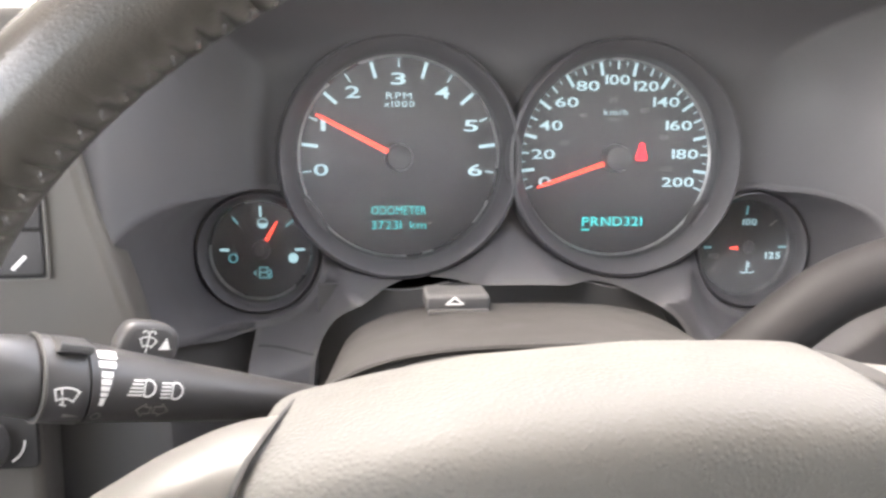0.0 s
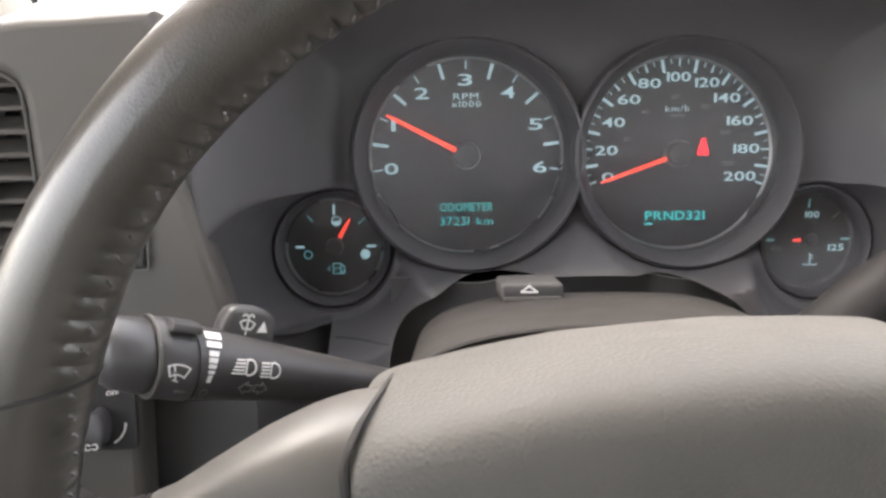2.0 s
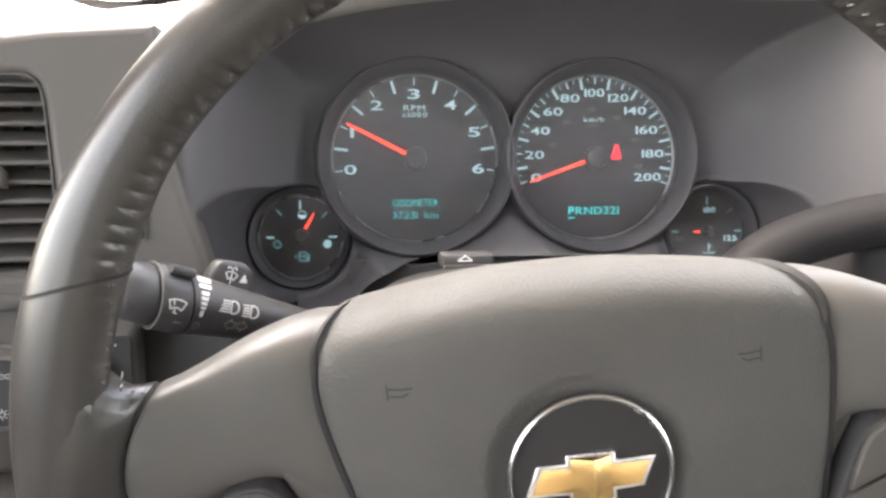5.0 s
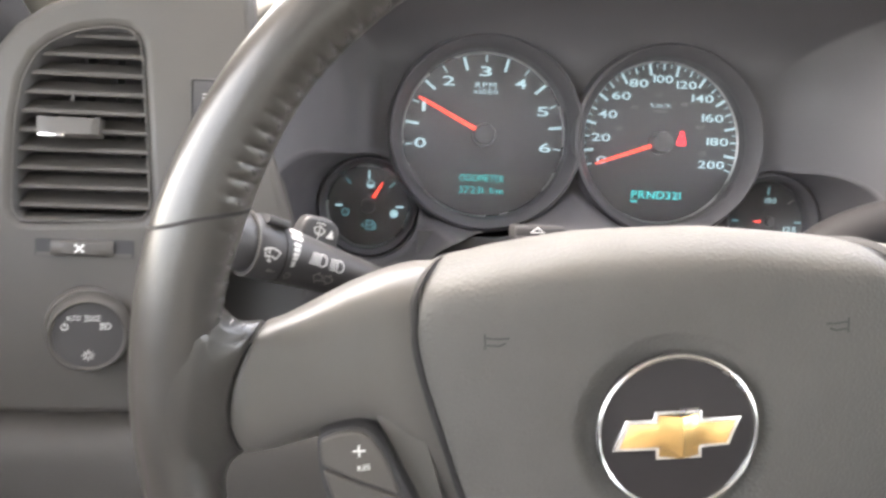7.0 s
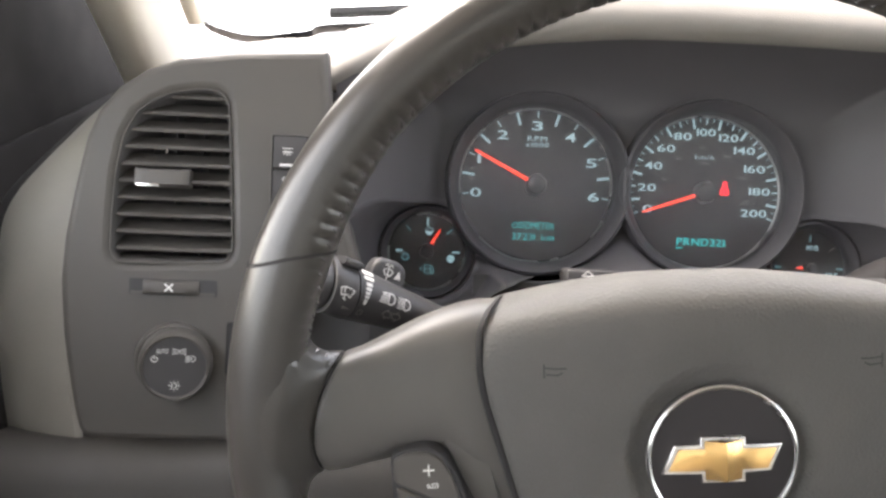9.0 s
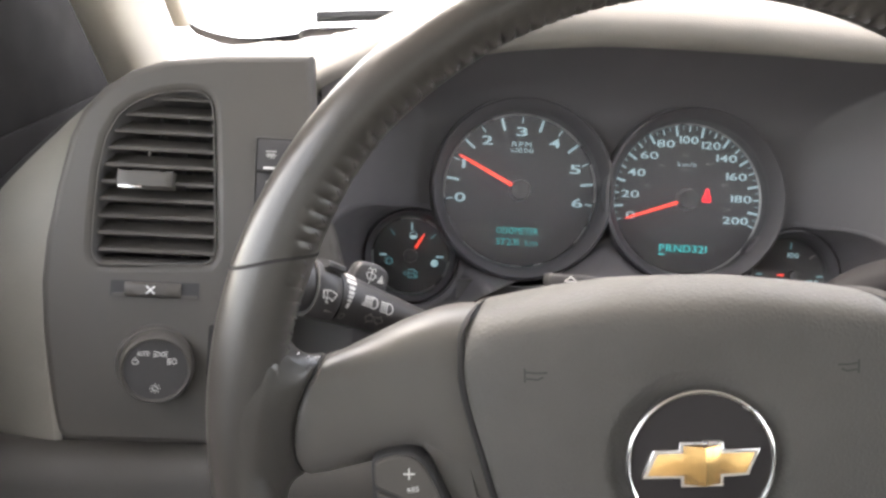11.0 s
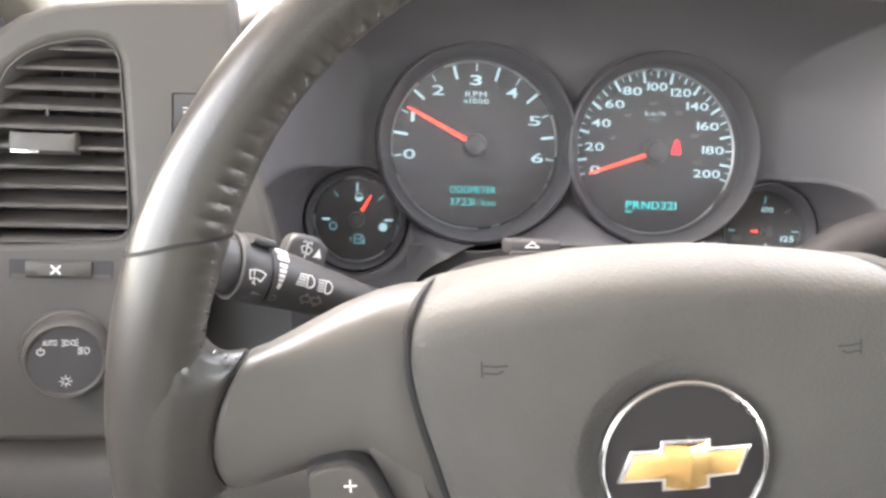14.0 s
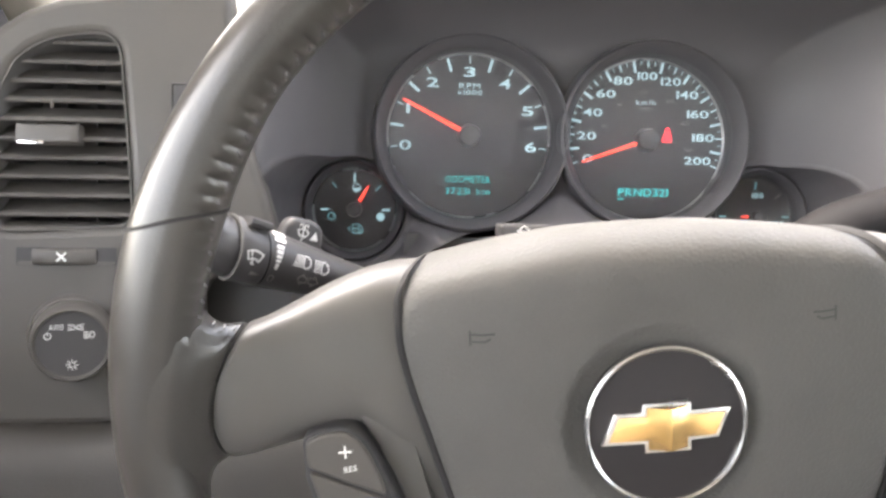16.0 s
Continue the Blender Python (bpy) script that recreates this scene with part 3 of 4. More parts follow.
letters("lettering", "x1000", 5.2, 0.6, 39.8, -0.3, PRINT, tacho, span=18.0)
needle(TACHO, 152.8, 7, 54.0, 1.55, -7.5, tacho)
part("hub_cap", lathe([(0.01, -12), (4.5, -11.6), (7.2, -10), (8.2, -6), (8.4, -0.2)], *TACHO, seg=40), HUB, tacho, "round black hub cap")
# the display window: the lower part of the dial below a chord
chord = [(TACHO[0] + 58.8 * math.cos(radians(a)), TACHO[1] + 58.8 * math.sin(radians(a))) for a in range(208, 333, 4)]
win = part("display_window", fills([chord], -0.35, 0.3), LCD, tacho, "dim grey display window")
letters("display_text", "ODOMETER", 7.2, 0.2, -22.6, -0.9, TEAL, win, bold=-0.12, span=32.3)
letters("display_text", "37231 km", 7.2, 0.2, -31.3, -0.9, TEAL, win, bold=-0.12, span=32.3)

speedo = dial("speedometer", SPEEDO, 59.2, "black speedometer face with pale numerals")
marks = []
for k in range(41):
    a = 198.6 - 218.4 * k / 40
    marks.append((a, 54.6, 57.2, 0.5) if k % 2 else ((a, 50.0, 57.0, 1.8) if k % 4 == 2 else (a, 53.0, 57.2, 1.1)))
tick_marks(SPEEDO, marks, speedo)
for s, x, z in (("0", 87.8, -5.7), ("20", 86.6, 10.7), ("40", 90.8, 27.7), ("60", 100.2, 41.4), ("80", 112.6, 51.0), ("100", 130.6, 54.8), ("120", 148.2, 51.2), ("140", 160.8, 41.9), ("160", 169.2, 28.0), ("180", 173.8, 10.9), ("200", 170.0, -6.1)):
    letters("numeral", s, 8.0, x, z, -0.3, PRINT, speedo, bold=0.08, gap=0.06, span={"0": 7.6, "100": 14.6, "120": 14.8, "200": 20.0}.get(s, 14.0 if len(s) == 2 else 16.2))
for s, x, z in (("20", 99.5, 17.8), ("40", 110.1, 34.0), ("60", 128.4, 43.2), ("80", 147.6, 37.1), ("100", 160.1, 21.0), ("120", 162.9, 2.1)):
    letters("faint_numeral", s, 4.0, x, z, -0.3, DIM, speedo, 1.2)
letters("lettering", "km/h", 5.0, 130.0, 35.8, -0.3, PRINT, speedo, span=14.5)
letters("faint_lettering", "MPH", 3.6, 130.0, 31.2, -0.3, DIM, speedo, 1.3)
needle(SPEEDO, 199.5, 9, 51.5, 1.35, -7.5, speedo)
part("hub_cap", lathe([(0.01, -12), (4.5, -11.6), (7.2, -10), (8.2, -6), (8.4, -0.2)], *SPEEDO, seg=40), HUB, speedo, "round black hub cap")
part("warning_lamp", fills([rounded([(142.9, 7.3), (150.3, 7.3), (150.0, 11.0), (148.7, 14.4), (148.3, 18.0), (145.3, 18.0), (144.9, 14.4), (143.3, 11.0)], 1.4, 4)], -0.5, 0.2), LAMP, speedo, "glowing red belt warning lamp")
letters("display_text", "PRND321", 8.0, 130.0, -29.9, -0.4, TEAL, speedo, bold=0.0, span=37.0)
part("display_underline", strokes([[(111.2, -34.6), (115.6, -34.6)]], 0.9, -0.4), TEAL, speedo)

fuel = dial("fuel_gauge", FUEL, 30.0, "black fuel gauge face with pale marks")
tick_marks(FUEL, [(180, 19, 23.5, 1.5), (0, 20, 25, 1.5), (90, 20, 25.5, 1.3)], fuel)
tick_marks(FUEL, [(130, 20.5, 25, 1.0), (43, 20.5, 25.5, 1.0)], fuel, SOFT)
part("empty_mark", strokes([arc(-97.4, -50.4, 2.4, 0, 360, 18)], 0.6, -0.3), SOFT, fuel)
part("full_mark", fills([arc(-62.4, -50.5, 3.0, 0, 345, 23)], -0.3), PRINT, fuel)
part("half_mark", strokes([arc(-79.7, -29.8, 2.8, 0, 180, 10)], 0.5, -0.3), PRINT, fuel)
part("half_mark", fills([arc(-79.7, -29.8, 3.0, 180, 360, 12)], -0.3), PRINT, fuel)
part("pump_mark", strokes([[(-82.2, -62.2), (-82.2, -56), (-77.6, -56), (-77.6, -62.2), (-82.2, -62.2)], [(-82.2, -59), (-77.6, -59)], [(-76.8, -57), (-75.4, -58.2), (-75.4, -62), (-76.6, -62.4), (-76.6, -60)], [(-84.2, -58), (-85.6, -59.2), (-84.2, -60.4)]], 0.55, -0.3), SOFT, fuel)
needle(FUEL, 60, 7, 20.0, 1.25, -4, fuel)
part("hub_cap", lathe([(0.01, -7), (3, -6.8), (5.0, -5), (5.6, -0.2)], *FUEL, seg=32), BEZEL, fuel)

temp = dial("temperature_gauge", TEMP, 30.0, "black coolant temperature gauge face", BEZEL)
tick_marks(TEMP, [(0, 23.5, 28, 1.4), (180, 20, 24, 1.4)], temp, SOFT)
tick_marks(TEMP, [(85, 20.5, 25.5, 0.9)], temp, SOFT)
tick_marks(TEMP, [(38, 22, 27, 0.8)], temp, FAINT)
letters("numeral", "100", 5.6, 217.0, -30.6, -0.3, PRINT, temp, 1.25)
letters("numeral", "125", 5.8, 233.0, -51.6, -0.3, PRINT, temp, 1.3, bold=0.14)
letters("numeral", "40", 5.6, 194.5, -51.6, -0.3, DIM, temp, 1.25)
part("thermometer_mark", strokes([[(216.6, -60.8), (216.6, -55)], [(216.6, -56.2), (218.4, -56.2)], [(216.6, -58), (218.4, -58)], [(212.4, -61.6), (214.6, -62.4), (216.8, -61.6), (219, -62.4), (221.2, -61.6)]], 0.7, -0.3), PRINT, temp)
needle(TEMP, 181, 4.6, 9.4, 1.3, -4, temp)
part("hub_cap", lathe([(0.01, -3.6), (3, -3.4), (3.6, -2), (3.8, -0.2)], TEMP[0] + 4, TEMP[1], seg=32), BEZEL, temp)

# hood over the gauges and the dash top
brow_x = [-152 + 8 * i for i in range(70)]
brow_profile = [(1, -84), (1.5, -89), (3, -92.5), (6, -95.6), (10.5, -97.3), (15, -97), (24, -92), (36, -78), (45, -58), (50, -30), (52, 10), (50, 80)]
rows = []
for x in brow_x:
    fall = smooth((-95 - x) / 60)
    rows.append([(x, y, lip(x) + h * (1 - 0.35 * fall)) for h, y in brow_profile])
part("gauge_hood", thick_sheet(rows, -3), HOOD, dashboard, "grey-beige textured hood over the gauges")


def top_edge(x):
    """Near edge of the dash top: over the side trim on the driver's side, behind the gauge hood elsewhere."""
    if x < -232:
        k = smooth((-232 - x) / 70)
        return (-117 + 170 * k, 65 - 4 * k)
    if x < -150:
        return (-117, 71 - 6 * smooth((-195 - x) / 37))
    return (-40, lip(max(x, -140)) + 30)


inv = SIDE.inverted()


def screen_foot(x):
    """Where the windscreen's base stands at x, in the gauges' frame."""
    near = min(BASE_LINE, key=lambda p: abs(p.x - x))
    q = inv @ (Vector((x, near.y + 12, near.z - 14)) * MM)
    return (q.y / MM, q.z / MM)


rows = []
for x in [-326 + 8 * i for i in range(23)] + [-147 + 30 * i for i in range(44)]:
    (y0, z0), (y1, z1) = top_edge(x), screen_foot(x)
    rows.append([(x, y0 + (y1 - y0) * t, z0 + (z1 - z0) * t + 26 * math.sin(math.pi * min(1, t * 1.5)) * (1 - t) * (0.4 if x < -150 else 1)) for t in [k / 12 for k in range(13)]])
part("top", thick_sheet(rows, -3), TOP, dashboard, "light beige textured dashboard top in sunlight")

# side trim panel with vent, thumbwheel and light switch
panel_edge = [(-147, 74), (-201, 71), (-235, 66), (-255, 58.5), (-271, 47.5), (-283, 33), (-290.5, 16), (-297, -15), (-302.5, -45.6), (-304.5, -72.5), (-302.5, -106), (-297, -146), (-293.5, -164), (-288, -169.5), (-280, -170.5), (-166, -170.5), (-164.6, -98), (-160, -89), (-152, -84), (-122, -80), (-119, -72), (-122.5, -57), (-136, -10), (-141, 12), (-146, 60)]
vent_edge = [(-260.7, 31), (-252, 38.5), (-240, 44), (-226, 46.8), (-219, 47.3), (-212.5, 46.6), (-208.2, 43.8), (-205.8, 39), (-204.9, 33), (-203, 0), (-200.9, -47), (-201.7, -52.5), (-204.5, -56.2), (-209, -57.4), (-265, -60), (-270, -59.2), (-273.4, -56), (-274.6, -51), (-274, -30.7), (-272, -3.6), (-268, 17)]
side_trim = thing("side_trim_panel", "dark grey trim panel on the dashboard beside the door", "trim panel", (-225, -120, -170), SIDE)
me = plate([panel_edge, vent_edge], -125, 30, 5.0)
me.transform(Matrix.Translation((0, -124, -60)) @ Matrix.Rotation(radians(4.0), 4, "X") @ Matrix.Translation((0, 124, 60)))


def face_y(z):
    """The trim panel's face leans a little."""
    return -125 + math.tan(radians(-4.0)) * (z + 60)


part("panel", me, TRIM, side_trim)

vent = thing("air_vent", "dark grey dashboard air vent with horizontal slats", "air vent", (-238, -105, -58), SIDE)
def vent_left(z):
    pts = [(-60, -273), (-30.7, -274), (-3.6, -272), (17, -268), (31, -260.7), (38.5, -252), (44, -240), (47, -224)]
    for (z0, x0), (z1, x1) in zip(pts, pts[1:]):
        if z <= z1:
            return x0 + (x1 - x0) * (z - z0) / (z1 - z0)
    return -222


inner = [(x + (1.2 if x < -238 else -1.2), z + (1 if z < 0 else -1)) for x, z in vent_edge]
part("housing", loft([[(x, face_y(z) + 2.5, z) for x, z in vent_edge], [(x, face_y(z) + 5, z) for x, z in inner], [(x * 0.97 - 7, -72, z * 0.95) for x, z in inner]], caps=False), RECESS, vent)
part("back", plate([[(x * 0.99 - 3, z) for x, z in vent_edge]], -74, 3), RECESS, vent)
lip_line = spline([(x, z) for x, z in rounded(vent_edge, 3, 3)], 1, closed=True)
part("frame", loft([[(p[0] + 0.45 * math.cos(q) * n[0], face_y(p[1]) + 0.2 - 0.3 * math.sin(q), p[1] + 0.45 * math.cos(q) * n[1]) for q in [math.pi * k / 4 for k in range(8)]] for p, n in [(p, ((Vector(lip_line[(i + 1) % len(lip_line)]) - Vector(lip_line[i - 1])).orthogonal().normalized())) for i, p in enumerate(lip_line)]], closed=True), TRIM, vent)
for k in range(10):
    z = 41.2 - 10.4 * k
    x0, x1 = vent_left(z) + 1.0, -206.0 + 0.048 * (41 - z)
    y = face_y(z) + 5
    sec = [(0.2, 0.1), (-0.6, 0.5), (-0.9, 1.2), (-0.6, 2.0), (0.2, 2.6), (2.6, 3.6), (13, 9.4), (13, 8.2), (3.0, 1.4), (1.2, 0.3)]
    part("slat", loft([[(x, y + a, z + b) for a, b in sec] for x in (x0, x1)]), TRIM, vent)
y = face_y(-58)
part("sill", loft([[(x, y + a, z) for a, z in ((1.2, -60.2), (2.0, -58.8), (4.0, -57.8), (15, -54.6), (15, -60.2))] for x in (-271.5, -204.0)]), TRIM, vent)
for x in (-246, -229, -215):
    part("vane", block(x, x + 1.4, -96, -80, -54, 40), BEZEL, vent)
part("tab", loft([[(x, face_y(-8) + y, z) for y, z in ((-3 + 1.0 * e, -2.6 + e), (-4 + e, -6.5), (-4.0 + e, -11.5), (-1, -13.4 + e), (8, -13.0), (8, -3.0))] for x, e in ((-260, 1.2), (-259, 0.3), (-254, 0), (-232, 0), (-228.5, 0.3), (-227.5, 1.2))]), TRIM, vent, "satin grey direction tab")
part("tab_edge", block(-258.5, -244.5, face_y(-8) - 4.7, face_y(-8) - 3.2, -13.2, -11.4, 0.5), CHROME, vent, "bright polished strip on the tab")
part("pivot", block(-243.6, -242.6, face_y(8) + 3.5, face_y(8) + 5, 7, 12), TRIM, vent)

wheel_ = thing("vent_thumbwheel", "grey ribbed thumbwheel with a white cross in a slot", "thumbwheel", (-237, -120, -74), SIDE)
y = face_y(-74)
part("slot", plate([rounded([(-262.5, -69.2), (-209.5, -69.2), (-209.5, -79.2), (-262.5, -79.2)], 1.0, 3)], y - 0.4, 1.5), SHADOW, wheel_)
part("slot_floor", plate([[(-261.5, -76.8), (-210.5, -76.8), (-210.5, -79), (-261.5, -79)]], y - 0.9, 0.8), TRIM, wheel_)
part("wheel", loft([[(-237 + 16.8 * s, y + a, -74.2 + b * (1 - 0.06 * abs(s) ** 4)) for a, b in ((2, 4.6), (-1.6, 4.5), (-4.2 + 2.2 * s * s, 3.2), (-4.8 + 2.4 * s * s, 0), (-4.2 + 2.2 * s * s, -3.2), (-1.6, -4.5), (2, -4.6))] for s in [q / 6 for q in range(-6, 7)]]), TRIM, wheel_)
part("cross_mark", strokes([[(-239.6, -72.2), (-235.2, -76.3)], [(-235.2, -72.2), (-239.6, -76.3)]], 1.0, y - 4.9), PAINT, wheel_, "white cross")

KNOB = SIDE @ Matrix.Translation(Vector((-234.6, -117, -118.4)) * MM) @ pose(0, 0, 0, 9, 0, 11) @ Matrix.Translation(Vector((236, 117, 119)) * MM)
knob = thing("headlight_switch", "round grey headlight knob with white symbols", "light switch", (-236, -116, -119), KNOB)
y = face_y(-119)
part("collar", lathe([(24, y + 2), (23.6, y - 1.0), (22.6, y - 2.6), (22.2, y - 3)], -236, -119, 56), TRIM, knob)
part("grip", lathe([(22.0, y + 1), (22.0, y - 6), (21.6, y - 12), (20.6, y - 15.5), (19.6, y - 17), (18.6, y - 16.6), (18.2, y - 15.4)], -235, -119, 56), TRIM, knob, "dark grey turning ring")
part("face", lathe([(0.01, y - 15.6), (18.4, y - 15.4), (18.4, y - 13)], -235, -119, 48), STALK, knob)
fy = y - 15.9
part("symbol", strokes([arc(-246.8, -113.9, 1.7, 125, 415, 14), [(-246.8, -113.6), (-246.8, -111.6)]], 0.5, fy), PAINT, knob)
letters("lettering", "AUTO", 4.2, -242.4, -109.2, fy, PAINT, knob, 1.0, 0.03, 0.1, span=7.0)
park = []
for sx, cx in ((1, -234.4), (-1, -231.0)):   # two lamps back to back, three rays each
    park += [arc(cx, -109.2, 1.3, 90, -90, 8) if sx > 0 else arc(cx, -109.2, 1.3, 90, 270, 8)] + [[(cx - 0.3 * sx, -109.2 + v), (cx - 2.2 * sx, -109.2 + 1.5 * v)] for v in (-1.1, 0, 1.1)]
part("symbol", strokes(park, 0.42, fy), PAINT, knob)
part("symbol", strokes([arc(-225.2, -113.6, 1.8, 90, -90, 10), [(-225.2, -111.8), (-225.8, -113.6), (-225.2, -115.4)]] + [[(-228.8, -113.6 + v - 0.2), (-226.4, -113.6 + v)] for v in (-1.6, -0.55, 0.55, 1.6)], 0.45, fy), PAINT, knob)
part("symbol", strokes([arc(-235.0, -130.3, 1.5, 0, 360, 12)] + [[(-235.0 + 2.2 * math.cos(q), -130.3 + 2.2 * math.sin(q)), (-235.0 + 3.1 * math.cos(q), -130.3 + 3.1 * math.sin(q))] for q in [k * math.pi / 4 for k in range(8)]], 0.42, fy), PAINT, knob)

stack = thing("dome_lamp_switch", "small black switch column with white symbols", "switch", (-168, -128, -42), SIDE)
def leaning(me):
    """Laid on the leaning face of the trim panel."""
    me.transform(Matrix.Translation((0, -124, -12)) @ Matrix.Rotation(radians(4.0), 4, "X") @ Matrix.Translation((0, 124, 12)))
    return me


part("frame", leaning(plate([rounded([(-179, 22.5), (-155, 22.5), (-155, -41.5), (-179, -41.5)], 2.4, 4), rounded([(-178.2, 21.7), (-155.8, 21.7), (-155.8, -40.7), (-178.2, -40.7)], 1.8, 4)], -130.8, 5.5)), SPOKE, stack, "thin grey frame")
part("plate", leaning(plate([rounded([(-178.1, 21.6), (-155.9, 21.6), (-155.9, -40.6), (-178.1, -40.6)], 1.7, 4)], -130.2, 5)), RUBBER, stack)
for z0, z1 in ((20.5, 1.0), (0.0, -19.5), (-20.5, -39.5)):
    m = (z0 + z1) / 2
    part("button", block(-177, -157, face_y(m) - 3.9, face_y(m) + 2, z1, z0, 1.0), SHADOW, stack)
yb = lambda x, z: face_y(z) - 4.7
part("symbol", strokes([[(-171.6, 12.9), (-165.6, 12.9)]] + [[(-168.6 + 1.0 * math.cos(q), 11.9 + 1.0 * math.sin(q)), (-168.6 + 3.4 * math.cos(q), 11.9 + 3.4 * math.sin(q))] for q in [math.radians(a) for a in (205, 235, 270, 305, 335)]], 0.5, yb), PAINT, stack)
part("bar_mark", fills([[(-173.0, 3.6), (-165.2, 3.6), (-165.2, 2.2), (-173.0, 2.2)]], yb), PAINT, stack)
part("symbol", strokes([arc(-169.4, -6.0, 1.4, 0, 360, 12), [(-171, -9), (-167.6, -9)]], 0.6, yb), PAINT, stack)
part("slash_mark", strokes([[(-168.6, -36.6), (-163.6, -31.4)]], 1.6, yb), PAINT, stack)

adjust = thing("pedal_adjust_switch", "small black rotary switch with a grey symbol", "switch", (-184, -124, -110), SIDE)
y = face_y(-110)
part("plate", plate([rounded([(-203, -94.5), (-166.2, -94.5), (-166.2, -127), (-203, -127)], 2.0, 3)], y - 1.6, 4, 0.6), RUBBER, adjust)
part("lever", loft([[(-182 + 4.6 * math.cos(q) * e, y + yy, -115 + 9.4 * math.sin(q) * e) for q in [k * math.pi / 10 for k in range(20)]] for yy, e in ((1, 1.0), (-9, 0.98), (-12.5, 0.9), (-13.4, 0.7))]), STALK, adjust)
part("symbol", strokes([arc(-184.8, -121.4, 1.3, 40, 330, 10), arc(-181.8, -121.2, 1.3, 210, 500, 10)], 0.5, y - 14.0), PAINT, adjust)
letters("lettering", "OFF", 3.0, -176.5, -99.7, y - 1.9, PAINT, adjust, span=5.6)
part("arc_mark", strokes([arc(-182, -114, 10.8, -60, -2, 8)], 0.9, y - 1.8), PAINT, adjust)

# dash end beside the door, lower dash, knee area
def end_edge(z):
    pts = [(-172, -292), (-146, -297), (-106, -302.5), (-72, -304.5), (-45, -302.5), (-15, -297), (16, -290), (33, -283), (47, -271), (58, -255)]
    for (z0, x0), (z1, x1) in zip(pts, pts[1:]):
        if z <= z1:
            return x0 + (x1 - x0) * (z - z0) / (z1 - z0)
    return -252


rows, seal_line = [], []
for k in range(25):
    z = -172 + 220 * k / 24
    x = end_edge(z) + 4
    w = 60 - 37 * smooth((z + 38) / 85)
    rows.append([(x, -117, z), (x - 4, -118.5, z), (x - 0.3 * w, -114, z), (x - 0.65 * w, -104, z + 1), (x - w, -86, z + 2), (x - 1.12 * w, -66, z + 3)])
    seal_line.append((x - 1.12 * w - 4, -62, z + 4))
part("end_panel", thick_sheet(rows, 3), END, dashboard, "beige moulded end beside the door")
solo("door_seal", loft([[(x + 6 * c, y + 6 * s, z + 0.6 * 6 * s) for c, s in [(math.cos(q), math.sin(q)) for q in [k * math.pi / 5 for k in range(10)]]] for x, y, z in spline(seal_line[:-1], 2)]), RUBBER,
     "black rubber door seal along the dashboard end", "door seal", place=SIDE)
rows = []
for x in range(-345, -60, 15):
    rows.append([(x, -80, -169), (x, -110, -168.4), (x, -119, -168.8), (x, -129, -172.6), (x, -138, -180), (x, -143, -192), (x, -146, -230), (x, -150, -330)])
part("lower_panel", thick_sheet(rows, 3), LOWER_SHADE, dashboard, "beige moulded lower panel with shade in its colour")
part("knee_panel", thick_sheet([[(x, y, z) for y, z in ((38, -60), (30, -120), (0, -160), (-90, -200), (-150, -330))] for x in range(-142, 330, 24)], 3), SHADOW, dashboard, "dark knee panel")
part("centre_panel", block(330, 760, -120, 60, -330, 100, 16, 3), TRIM, dashboard, "dark grey centre panel")

# steering column shroud
AX = lambda y: (57 - 0.046 * (-(y + 60)), -92.5 - 0.079 * (-(y + 60)))
def shroud_ring(y, a, b, lift=0.0):
    cx, cz = AX(y)
    return [(x, y, z + lift) for x, z in oval(cx, cz, a, b, 72, 3.0)]


shroud = thing("column_shroud", "grey plastic steering column cover", "column cover", (48, -130, -150))
part("upper_cover", loft([shroud_ring(30, 70, 10), shroud_ring(-50, 78, 20), shroud_ring(-76, 84, 29), shroud_ring(-92, 88, 35), shroud_ring(-110, 89, 38), shroud_ring(-150, 91, 42.5), shroud_ring(-172, 93, 44.5), shroud_ring(-184, 94, 45.4), shroud_ring(-188, 93, 45.2), shroud_ring(-191, 88, 40)]), SHROUD, shroud)
part("rim_ridge", loft([shroud_ring(-180, 80, 42), shroud_ring(-190, 82, 45), shroud_ring(-194, 82, 46), shroud_ring(-199, 80, 45), shroud_ring(-202, 76, 41), shroud_ring(-240, 70, 36)]), SHROUD, shroud)
bead_line = [Vector(p) for p in shroud_ring(-187.5, 94.4, 46.0)]
part("cover_bead", loft([[p + Vector((1.9 * math.cos(q) * n.x, 2.2 * math.sin(q), 1.9 * math.cos(q) * n.z)) for q in [math.pi * k / 4 for k in range(8)]] for p, n in [(p, (p - Vector((AX(-187.5)[0], -187.5, AX(-187.5)[1]))).normalized()) for p in bead_line]], closed=True), SHROUD, shroud, "rounded lip of the cover")
hazard = part("hazard_button", block(9.0, 39.2, -116, -88, -59.8, -51.0, 2.0, 3), SHADOW, shroud, "dark grey hazard button with a white triangle")
part("triangle_mark", strokes([[(18.6, -55.0), (26.4, -55.0), (22.5, -52.0), (18.6, -55.0)]], 0.8, -116.2), PAINT, hazard)
part("button_edge", block(9.8, 38.4, -118, -114, -60.4, -57.2, 1.2), STALK, hazard)

# turn signal stalk, in its own frame: x along it towards the column, y away from the driver, z up
def stalk_r(x):
    pts = [(-50, 13.6), (-36.6, 14.2), (-36.4, 15.2), (-21, 15.2), (-20.6, 14.6), (0, 13.1), (60, 9.0), (110, 6.4)]
    for (x0, r0), (x1, r1) in zip(pts, pts[1:]):
        if x <= x1:
            return r0 + (r1 - r0) * (x - x0) / (x1 - x0)
    return 6.4


